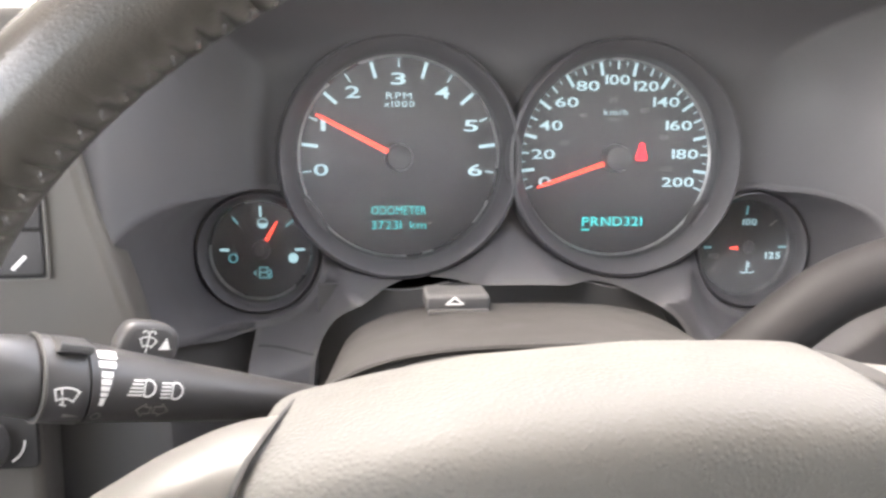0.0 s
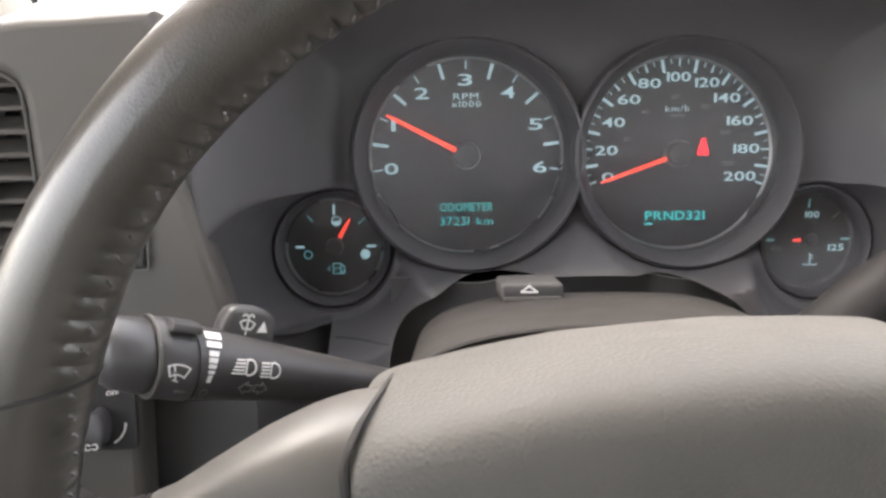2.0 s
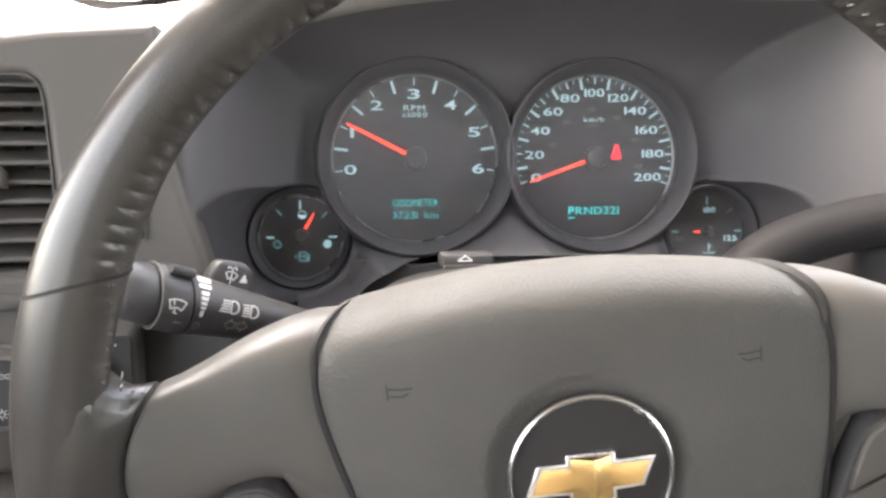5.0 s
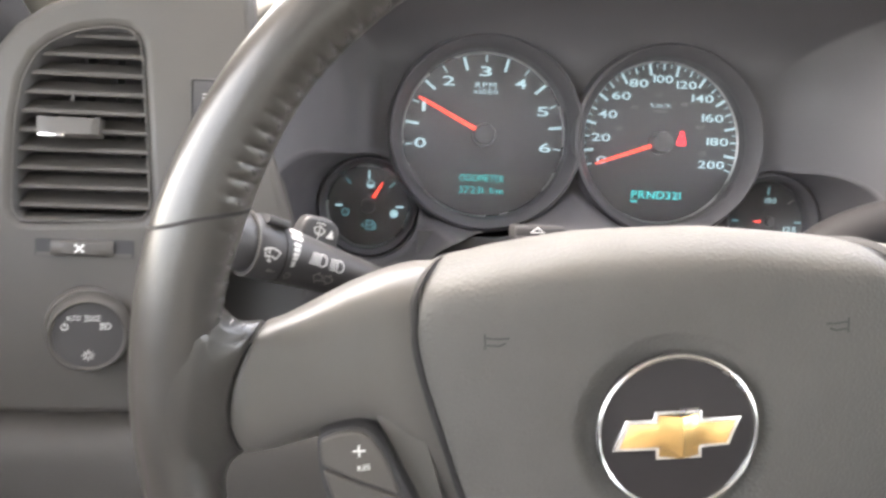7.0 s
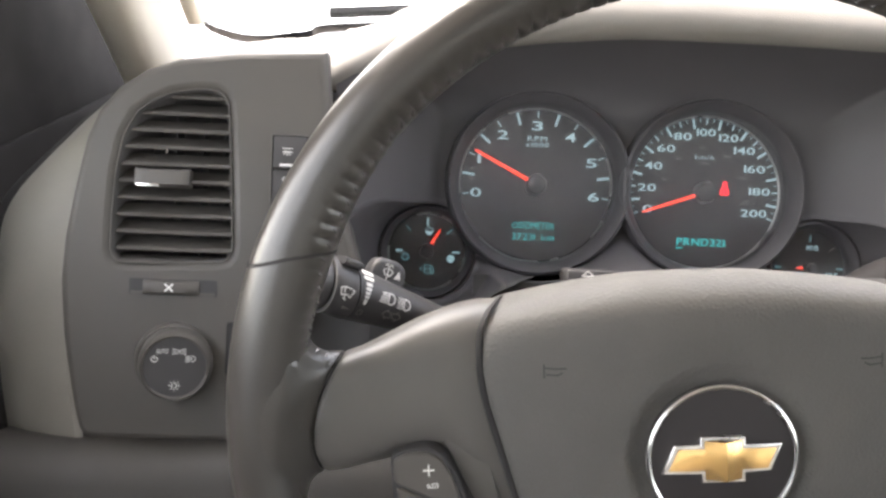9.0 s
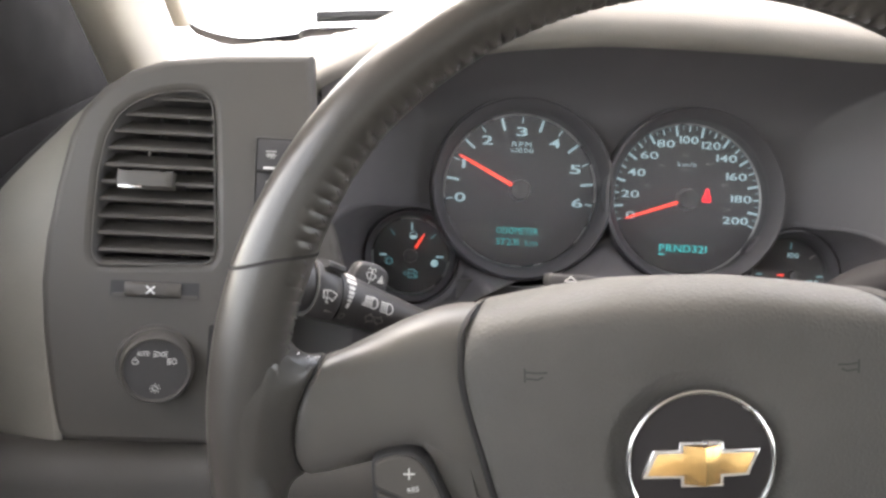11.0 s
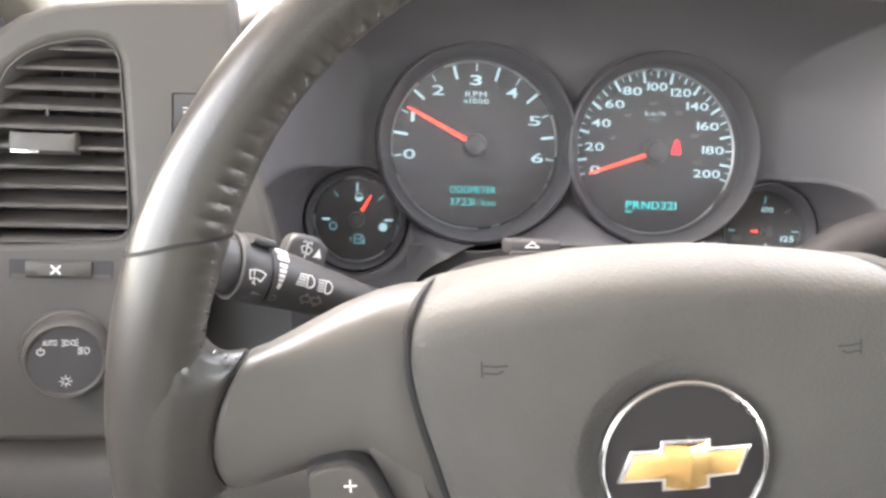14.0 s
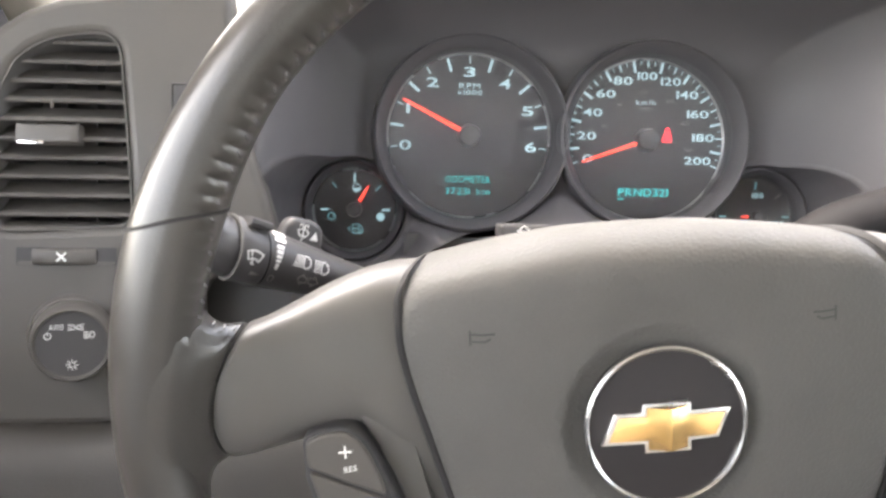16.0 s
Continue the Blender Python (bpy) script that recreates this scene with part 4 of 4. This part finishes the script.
def stalk_ring(x, r, lean=0.16):
    """A round section that leans a little, as the parts of the stalk do."""
    return [(x - lean * r * math.sin(q), r * math.cos(q), r * math.sin(q)) for q in [2 * math.pi * k / 40 for k in range(40)]]


def stalk_y(x, z):
    r = stalk_r(x)
    return -math.sqrt(max(r * r - z * z, 1.0)) - 0.2


stalk = thing("turn_signal_stalk", "black multifunction stalk with white wiper and lamp symbols", "control stalk", (100, 0, 0), ARM)
part("end_cap", loft([stalk_ring(x, r) for x, r in ((-55.5, 4), (-55, 8.5), (-53, 11.6), (-49.5, 13.2), (-38, 14.2), (-36.4, 13.6))]), STALK, stalk)
ring_ = part("wiper_ring", loft([stalk_ring(x, r) for x, r in ((-36.2, 13.4), (-35.9, 14.9), (-35, 15.3), (-22.2, 15.3), (-21.0, 14.8), (-20.6, 13.2))]), STALK, stalk, "black turning wiper ring")
part("ring_edge", loft([stalk_ring(x, r) for x, r in ((-36.5, 15.0), (-36.2, 15.7), (-35.5, 15.7), (-35.1, 15.1))], caps=False), SPOKE, ring_, "lighter grey edge")
part("thumb_ridge", loft([[(x, -6 + 8 * u, 13.8 + 2.3 * v) for u, v in oval(0, 0, 1, 1, 16, 3)] for x in (-33.8, -32.6, -24.0, -22.8)]), STALK, ring_)
part("shaft", loft([stalk_ring(x, stalk_r(x), 0.16 - 0.0012 * (x + 20)) for x in (-20.2, -19.6, -16, -8, 2, 14, 28, 44, 60, 80, 110)]), STALK, stalk)
tab = rounded([(-8.4, 6), (-8.6, 17.5), (-5.6, 24.2), (8.0, 25.4), (14.6, 22.0), (15.8, 6)], 5.5, 6)
button = part("washer_button", plate([tab], -0.2, 10, 2.6), STALK, stalk, "rounded washer button")
part("symbol", strokes([arc(1.7, 14.4, 5.0, 48, 132, 7), arc(1.7, 14.2, 2.0, 40, 140, 5), [(-1.6, 18.2), (0.2, 15.4)], [(5.0, 18.2), (3.2, 15.4)], [(1.7, 20.4), (1.7, 13.4)], arc(0.1, 20.6, 1.0, 0, 180, 5), arc(2.9, 20.8, 1.0, 0, 180, 5)], 0.5, -0.4), PAINT, button)
part("arrow_mark", fills([[(6.5, 15.0), (11.0, 15.6), (8.8, 19.8)]], -0.4), PAINT, button)
part("wiper_symbol", strokes([arc(-28.7, -8.4, 9.0, 62, 118, 8), arc(-28.7, -7.6, 4.4, 52, 128, 6), [(-32.9, -0.4), (-31.4, -4.2)], [(-24.5, -0.4), (-26.0, -4.2)], [(-30.8, 0.2), (-28.8, -5.6)], [(-29.8, -5.4), (-27.9, -5.8)]], 0.6, stalk_y), PAINT, ring_)
part("pointer_mark", fills([[(-27.2, -10.6), (-27.2, -9.0), (-22.0, -9.7)]], stalk_y), FAINT, ring_)
for z0, z1, x0, x1 in ((13.0, 11.0, -18.8, -12.0), (10.1, 8.2, -18.8, -12.6), (6.9, 5.0, -17.7, -13.8), (4.4, 2.6, -17.5, -14.0), (2.0, 0.4, -17.2, -14.3), (-0.2, -1.6, -16.9, -14.6), (-2.2, -5.0, -16.5, -15.0)):
    part("delay_bar", fills([[(x0, z1), (x1, z1), (x1 + 0.2, z0), (x0 - 0.1, z0)]], stalk_y, 0.4), PAINT, stalk)
part("off_symbol", strokes([arc(-15.4, -9.6, 1.5, 0, 360, 10)], 0.4, stalk_y), FAINT, stalk)
for dx, dz in ((0.0, 0.0), (11.2, -0.2)):
    part("lamp_symbol", strokes([arc(0.2 + dx, 2.4 + dz, 3.0, 90, -90, 8), [(0.2 + dx, 5.4 + dz), (-0.9 + dx, 5.1 + dz), (-0.9 + dx, -0.3 + dz), (0.2 + dx, -0.6 + dz)]] + [[(-5.4 + dx - (0.4 * k if dx == 0 else 0), 4.8 - 1.3 * k + dz), (-1.9 + dx, 5.0 - 1.3 * k + dz)] for k in range(5)], 0.6, stalk_y), PAINT, stalk)
part("turn_symbol", strokes([[(-1.8, -6.0), (1.2, -3.4), (1.2, -4.6), (3.6, -4.6), (3.6, -7.4), (1.2, -7.4), (1.2, -8.6), (-1.8, -6.0)], [(10.6, -5.6), (7.6, -3.0), (7.6, -4.2), (5.0, -4.2), (5.0, -7.0), (7.6, -7.0), (7.6, -8.2), (10.6, -5.6)]], 0.5, stalk_y), FAINT, stalk)

# column gear lever
lever = thing("gear_lever", "dark grey column gear lever", "gear lever", (140, -130, -85))
path = spline([(140, -98, -112), (165, -98, -95), (196, -98, -69), (222, -99, -52), (256, -100, -41), (300, -104, -33), (345, -110, -27)], 5)
rings = []
for i, p in enumerate(path):
    t = i / (len(path) - 1)
    d = (path[min(i + 1, len(path) - 1)] - path[max(i - 1, 0)]).normalized()
    s = d.cross(Vector((0, 1, 0))).normalized()
    u = s.cross(d)
    r = 16.5
    rings.append([p + s * r * math.cos(q) + u * r * math.sin(q) for q in [2 * math.pi * k / 20 for k in range(20)]])
part("arm", loft(rings), LEVER, lever)

# ---- steering wheel, in its own frame: x right, y ahead, z up along its face ----
WHEEL = DASH @ Matrix.Translation(Vector((46.0, -288, -107)) * MM) @ pose(0, 0, 0, 0, 0, -1.0) @ pose(0, 0, 0, 5.5) @ pose(0, 0, 0, 0, -4.6)
steer = thing("steering_wheel", "grey leather-wrapped steering wheel with a gold emblem", "steering wheel", (0, 20, -12), WHEEL)
R_RIM, R_TUBE = 192.6, 14.0


def lace_line(a):
    """Where the lacing runs round the tube: it slips inward by the spokes."""
    return 150 + 20 * smooth((abs(a - 90) - 64) / 8) + 16 * smooth((42 - abs(a - 90)) / 30)


def rim_point(a, q, grow=0.0):
    """A point on the rim: a round the wheel, q round the tube (0 outward, 90 towards the driver)."""
    lace = 0.0
    if 12.0 < a < 168.0:
        pucker = abs(math.sin(radians(a * 88.67)))
        lace = (1 - 0.6 * smooth((abs(a - 90) - 60) / 6)) * (0.4 * pucker ** 2 - 1.1 * (1 - pucker) ** 2) * max(0.0, math.cos(radians(q - lace_line(a)))) ** 14
    side = abs(a - 90)   # the grip swells inward above the spokes
    swell = 4.2 * smooth((side - 44) / 24) * (1 - smooth((side - 80) / 12)) * max(0.0, -math.cos(radians(q))) ** 1.5
    r = R_TUBE + grow + lace + swell
    rad = R_RIM + r * math.cos(radians(q))
    return (rad * math.cos(radians(a)), 1.1 * -r * math.sin(radians(q)), rad * math.sin(radians(a)))


rim = part("rim", loft([[rim_point(a, q) for q in range(0, 360, 6)] for a in [k * 0.9 for k in range(12)] + [10.2 + k * 0.25 for k in range(640)] + [170.2 + k * 0.94 for k in range(202)]], closed=True), LEATHER, steer, "dark grey leather rim")
for a, slant in ((159.0, -5.6), (21.0, 5.6), (210, 0.0), (330, 0.0)):   # the upper two run aslant over the grip
    part("rim_seam", loft([[rim_point(a + e + slant * (0.5 - 0.5 * math.cos(radians(max(0, min(180, q - 10))))), q, g) for q in range(0, 360, 12)] for e, g in ((-0.35, -0.6), (-0.2, 0.35), (0.2, 0.35), (0.35, -0.6))], caps=False), RUBBER, rim)


def joint_x(z):
    """Where the leather ends on the spoke: a bowed line."""
    d = min(z, 33.0) + 6
    return 171.8 - (14.5 * (d / 38) ** 2 if d > 0 else 3.5 * (d / 16) ** 2)


def section(top, bot, front, back, n=48, full=3.0):
    """A spoke's section of (y, z): full above, well rounded towards its underside."""
    cz, cy, hy = 12.0, (front + back) / 2, (back - front) / 2
    pts = []
    for i in range(n):
        c, s = math.cos(2 * math.pi * i / n), math.sin(2 * math.pi * i / n)
        k = 2 / full if s > 0 else 2 / 2.2
        pts.append((cy + hy * math.copysign(abs(c) ** k, c), cz + (top - cz if s > 0 else cz - bot) * math.copysign(abs(s) ** k, s)))
    return pts


def crumple(x, y, z):
    """Creases of the leather where it turns from the rim to the spoke."""
    near = math.exp(-((x - 174) / 8) ** 2 - ((z - 36) / 9) ** 2)
    return 1.1 * near * math.sin(0.9 * x - 1.3 * z) + 0.5 * near * math.sin(2.1 * z + 0.7 * x)


SLEEVE = ((0.0, 66, -66, -14.2, 12), (0.10, 64, -62, -15.0, 13), (0.20, 61, -57, -15.2, 13.5), (0.30, 57, -51, -15.0, 15), (0.38, 53, -45, -14.6, 17), (0.46, 48, -40, -14.0, 19), (0.52, 43.6, -35, -13.3, 21), (0.58, 39.4, -31, -12.3, 23),
          (0.64, 36.2, -28, -11.1, 25), (0.72, 33.8, -25.2, -9.3, 27), (0.80, 32.7, -23.4, -6.7, 29), (0.88, 32.2, -22.4, -4.0, 31), (0.96, 32.1, -22.0, -1.4, 32), (1.0, 31.2, -21.2, 0.8, 31))


def sleeve_x(u, z):
    start = math.sqrt(195.0 ** 2 - z * z)
    return start + (joint_x(z) - start) * u


for sx in (-1, 1):
    rings = []
    for u, top, bot, front, back in SLEEVE:
        rings.append([(sx * sleeve_x(u, z), y - crumple(sleeve_x(u, z), y, z), z) for y, z in section(top, bot, front, back, 64, 2.1)])
    part("sleeve", loft(rings), LEATHER, rim, "leather drawn over the spoke's root")

stitch = bmesh.new()
bmesh.ops.create_cube(stitch, size=1)
for v in stitch.verts:
    v.co = Vector((v.co.x * 3.0, v.co.y * 1.1, v.co.z * 1.1))
bmesh.ops.bevel(stitch, geom=stitch.edges[:], offset=0.4, segments=1, affect="EDGES")
st_ob = part("stitch", stitch, THREAD, rim)
st_me = st_ob.data
st_me.transform(Matrix.Translation(BASE[steer.name] * MM))
spots = []
for a in [16.81 + 2.03 * k for k in range(-2, 75)]:
    spots.append((Vector(rim_point(a - 0.35, lace_line(a) - 3, 0.1)), Vector(rim_point(a + 0.35, lace_line(a) + 8, 0.1))))
for sx in (-1, 1):   # along the edge of the sleeve
    for x, z in ((174.6, 43.6), (171.4, 38.2), (167.4, 34.9), (163.2, 33.4), (159.4, 32.8)):
        p = Vector((sx * x, 6.0, z))
        spots.append((p + Vector((sx * 0.5, -3, -1.2)), p + Vector((-sx * 0.5, 1.5, 0.6))))
for k, (p, p2) in enumerate(spots):
    if k == 0:
        ob = st_ob
    else:
        ob = new("stitch", st_me)
        ob.parent = rim
        BASE[ob.name] = BASE[rim.name]
    d = (p2 - p).normalized()
    ob.matrix_basis = Matrix.Translation(((p + p2) / 2 - BASE[steer.name]) * MM) @ d.to_track_quat("X", "Z").to_matrix().to_4x4()

# hub core, pad and spokes
part("hub_core", lathe([(40, 150), (46, 60), (56, 40), (58, 24), (50, 20)], 0, -10, 48), SHADOW, steer)
HALF = {-1: spline([(0, 60.4), (25, 59.8), (43, 57.6), (60, 54.8), (72, 52.2), (84, 49.6), (91, 46.6), (95.5, 42.2), (97.6, 36), (97.9, 27), (95.6, 11), (91.5, -6), (88.6, -17), (83.4, -37.6), (77, -60), (69, -80), (52, -96), (22, -102), (0, -103)], 4),
        1: spline([(0, 60.4), (25, 59.8), (43, 57.8), (60, 55.6), (74, 53.4), (85, 51.2), (93, 47.6), (98.5, 42), (101.8, 34), (103.4, 22), (103.8, 5), (102.5, -20), (99, -50), (92, -70), (78, -86), (58, -96), (36, -100.5), (22, -102), (0, -103)], 4)}
outline = [(p[0], p[1]) for p in HALF[1]] + [(-p[0], p[1]) for p in reversed(HALF[-1][1:-1])]


def pad_front(x):
    """Depth of the pad's gently bowed face."""
    return -4.2 + 9.5 * min(1.0, abs(x) / 99) ** 1.6


def pad_ring(kx, kz, back):
    return [(x * kx, pad_front(x * kx) + back, -12 + (z + 12) * kz) for x, z in outline]


PAD_RINGS = ((0.985, 0.935, 68), (0.995, 0.965, 54), (1.0, 0.985, 42), (1.0, 0.996, 30), (1.0, 0.987, 20.5), (0.999, 0.960, 12.5), (0.996, 0.92, 7.2), (0.985, 0.875, 3.8), (0.955, 0.82, 1.8), (0.89, 0.75, 0.6), (0.78, 0.68, 0.1), (0.66, 0.62, 0.0))


def pad_scale(back):
    """How far the pad's outline has drawn in at a depth behind its face."""
    for (ax, az, a), (bx, bz, b) in zip(PAD_RINGS, PAD_RINGS[1:]):
        if b <= back <= a:
            t = (back - b) / (a - b)
            return (bx + (ax - bx) * t, bz + (az - bz) * t)
    return (1.0, 1.0)


EM = (1.8, -14.9)
pad = part("pad", loft([pad_ring(*q) for q in PAD_RINGS] + [[(EM[0] + r * math.cos(q), y, EM[1] + r * math.sin(q)) for q in [math.atan2(z - EM[1], x - EM[0]) for x, z in outline]] for r, y in ((43.5, -3.0), (40.6, -3.0), (39.2, -2.6), (36.8, -0.9), (34.6, 0.2), (31.4, 0.6), (29.0, 0.6))]), PAD, steer, "pebbled grey vinyl airbag cover")
for sx in (-1, 1):
    x = sx * 66.5
    part("horn_mark", strokes([[(x + sx * u, v) for u, v in line] for line in ([(4.6, 26), (4.6, 20.4)], [(4.4, 24.6), (-0.5, 24.2), (-4.6, 24.4)], [(3.8, 21.8), (-0.8, 21.4), (-3.0, 22.4)])], 0.8, lambda x, z: pad_front(x) + 0.05), EMBOSS, pad)


def outline_x(sx, z):
    """Side edge of the pad's outline."""
    for p, q in zip(HALF[sx], HALF[sx][1:]):
        if q[1] <= z <= p[1]:
            return p[0] + (q[0] - p[0]) * (z - p[1]) / min(q[1] - p[1], -1e-6)
    return 60.0


def seam_side(sx, z, y=11.2):
    """The pad's side where it meets the spoke's face."""
    x = 97.0
    for k in range(6):
        kx, kz = pad_scale(y - pad_front(x))
        x = kx * outline_x(sx, (z + 12) / kz - 12)
    return Vector((sx * (x + 0.6), y - 1.2, z))


def spoke_shape(sx):
    rings = []
    for v, top, bot, front, back in ((0, 30.0, -20.2, 2.6, 30), (0.03, 31.0, -21.2, 0.4, 31), (0.10, 31.5, -21.8, -0.4, 32), (0.4, 32.6, -21.4, 1.2, 34), (0.7, 34.0, -20.6, 3.4, 38)):
        rings.append([(sx * (joint_x(z) - 0.9 + (142 - joint_x(z) + 0.9) * v), y, z) for y, z in section(top, bot, front, back)])
    for x, top, bot, front, back in ((142, 35.3, -19.8, 5.4, 42), (132, 39.6, -18.6, 6.9, 46), (124, 42.8, -17.0, 8.0, 50), (118, 44.8, -16.4, 8.6, 52), (113, 46.2, -18.5, 9.1, 54), (108.5, 47.3, -25, 9.8, 56), (103, 48.2, -36, 10.8, 58), (97, 48.8, -50, 12, 60), (90, 48.4, -68, 13, 62), (80, 47.6, -86, 15, 64)):
        rings.append([(sx * x, y, z) for y, z in section(top, bot, front, back)])
    bm = loft(rings)
    leg = [(97, 8), (108, 8), (116.5, -9), (110.2, -21), (100.8, -41), (92, -64), (84, -84), (74, -98), (68, -92), (80, -70), (89.5, -45), (95.5, -18)]
    rows_ = [[(sx * x, y, z) for x, z in leg] for y in (36, 24, 16.2, 15.4)]
    c = Vector((sx * 99, 0, -40))
    rows_[3] = [(q[0] + (c.x - q[0]) * 0.06, 15.0, q[2]) for q in rows_[3]]
    return merge(bm, loft(rows_))


for sx in (-1, 1):
    if sx < 0:   # where the pad's edge meets the spoke
        line = [(85.5, 62, 45.4), (86.5, 50, 47.2), (88.2, 38, 48.4), (90.4, 29, 48.2), (92.8, 22, 46.6), (95.6, 15.6, 42.8), (97.4, 12.6, 37.6)]
    else:
        line = [(85.5, 62, 46.6), (87, 50, 48.8), (89.4, 38, 50.2), (92.4, 28, 49.6), (96, 20.5, 46.8), (99.4, 15.2, 42.4), (101.4, 12.4, 36)]
    bead = spline([Vector((sx * (x + 0.2), y - 0.6, z + 0.3)) for x, y, z in line] + [seam_side(sx, z) for z in (30, 22, 12, 0, -14, -28, -42, -56, -70)], 5)
    part("seam", loft([[p + Vector((1.7 * math.cos(q), 1.6 * math.sin(q), 1.0 * math.cos(q))) for q in [k * math.pi / 4 for k in range(8)]] for p in bead]), RUBBER, steer, "dark seam beside the airbag cover")
    spoke = part("spoke", spoke_shape(sx), SPOKE, steer, "satin grey spoke")
    part("joint_line", loft([[(sx * (joint_x(z) + e), y, z) for y, z in section(30.6 + g, -20.8 - g, 1.6 - g, 30.5 + g)] for e, g in ((0.4, -0.6), (0.1, 0.2), (-0.8, 0.2), (-1.1, -0.6))], caps=False), RUBBER, spoke)
    pod = part("button_pod", plate([rounded([(sx * x, z) for x, z in ((138.2, -12.6), (130, -10.0), (121.5, -9.8), (115.8, -13), (111.6, -19), (107.6, -28.5), (102.6, -41), (94.5, -63), (115.5, -75), (129.8, -58), (137.9, -31))], 4, 5)], 4.6, 16, 1.6), SHADOW, steer, "dark cruise control pod")
    up = part("button", plate([rounded([(sx * x, z) for x, z in ((137.0, -13.7), (129.6, -11.2), (121.9, -11.0), (116.8, -14.0), (113.0, -19.8), (109.2, -29.2), (106.6, -38.4), (121.7, -31.9), (128.2, -28.6), (136.8, -24.6))], 2.6, 4)], 2.4, 6, 1.2), TRIM, pod)
    low = part("button", plate([rounded([(sx * x, z) for x, z in ((136.6, -26.0), (128.2, -30.0), (121.7, -33.3), (106.0, -40.2), (97.2, -62), (115, -73), (128.6, -57))], 2.6, 4)], 2.6, 6, 1.2), TRIM, pod)
    if sx < 0:
        part("plus_mark", strokes([[(-121.7, -21.2), (-121.7, -16.6)], [(-124.0, -18.9), (-119.4, -18.9)]], 0.65, 2.2), PAINT, up)
        part("lettering", lettering("RES", 3.1, -120.2, -26.0, 2.1, 1.1, turn=8), PAINT, up)
    else:
        part("arrow_mark", fills([[(122, -22.2), (127.5, -22.2), (126.5, -18.6)]], 2.2), PAINT, up)
        part("bar_mark", fills([[(110.5, -50), (116, -50), (116, -48), (110.5, -48)]], 2.4), PAINT, low)

# emblem
emblem = part("emblem", lathe([(0.01, -6.9), (12, -6.6), (22, -5.9), (30.0, -4.8), (30.6, -1.5), (30.6, 7)], *EM, seg=72), BLACKGLOSS, steer, "gloss black emblem disc")
part("emblem_ring", loft([[(EM[0] + (30.8 + 1.25 * math.cos(q)) * math.cos(t), -5.0 - 1.4 * math.sin(q), EM[1] + (30.8 + 1.25 * math.cos(q)) * math.sin(t)) for q in [k * math.pi / 4 for k in range(8)]] for t in [2 * math.pi * i / 96 for i in range(96)]], closed=True), CHROME, emblem, "bright chrome ring")
EC = (EM[0] - 0.8, EM[1] + 0.5)
cross = [(-20.0, 6.5), (-9.2, 6.5), (-9.2, 9.9), (9.6, 9.6), (9.6, 6.2), (25.0, 6.4), (20.4, -5.4), (9.8, -5.9), (9.8, -10.0), (-8.8, -10.0), (-8.8, -6.2), (-25.2, -5.9)]
part("emblem_outline", plate([[(EC[0] + x, EC[1] + z) for x, z in cross]], -8.5, 3.4, 0.7), CHROME, emblem, "chrome outline")
k_in = [(-18.2, 4.8), (-7.5, 4.8), (-7.5, 8.2), (7.9, 8.0), (7.9, 4.6), (22.4, 4.7), (18.8, -3.9), (8.1, -4.3), (8.1, -8.3), (-7.1, -8.3), (-7.1, -4.6), (-22.4, -4.3)]
bm = bmesh.new()
vs = [bm.verts.new((EC[0] + x, -8.7, EC[1] + z)) for x, z in k_in]
mid = [bm.verts.new((EC[0] + x, y, EC[1] + z)) for x, y, z in ((-7.3, -10.6, 0.1), (0.8, -13.0, 0.0), (7.9, -10.6, 0.1))]
top_m, low_m = bm.verts.new((EC[0] + 0.8, -11.4, EC[1] + 8.1)), bm.verts.new((EC[0] + 0.8, -11.4, EC[1] - 8.3))
for f in ((vs[0], vs[1], mid[0], vs[11]), (vs[11], mid[0], vs[10]), (vs[1], vs[2], top_m, mid[1], mid[0]), (top_m, vs[3], vs[4], mid[2], mid[1]), (vs[4], vs[5], vs[6], mid[2]), (mid[2], vs[6], vs[7]),
          (mid[0], mid[1], low_m, vs[9], vs[10]), (mid[1], mid[2], vs[7], vs[8], low_m)):
    bm.faces.new(f)
part("emblem_shape", bm, GOLD, emblem, "gold cross-shaped emblem")
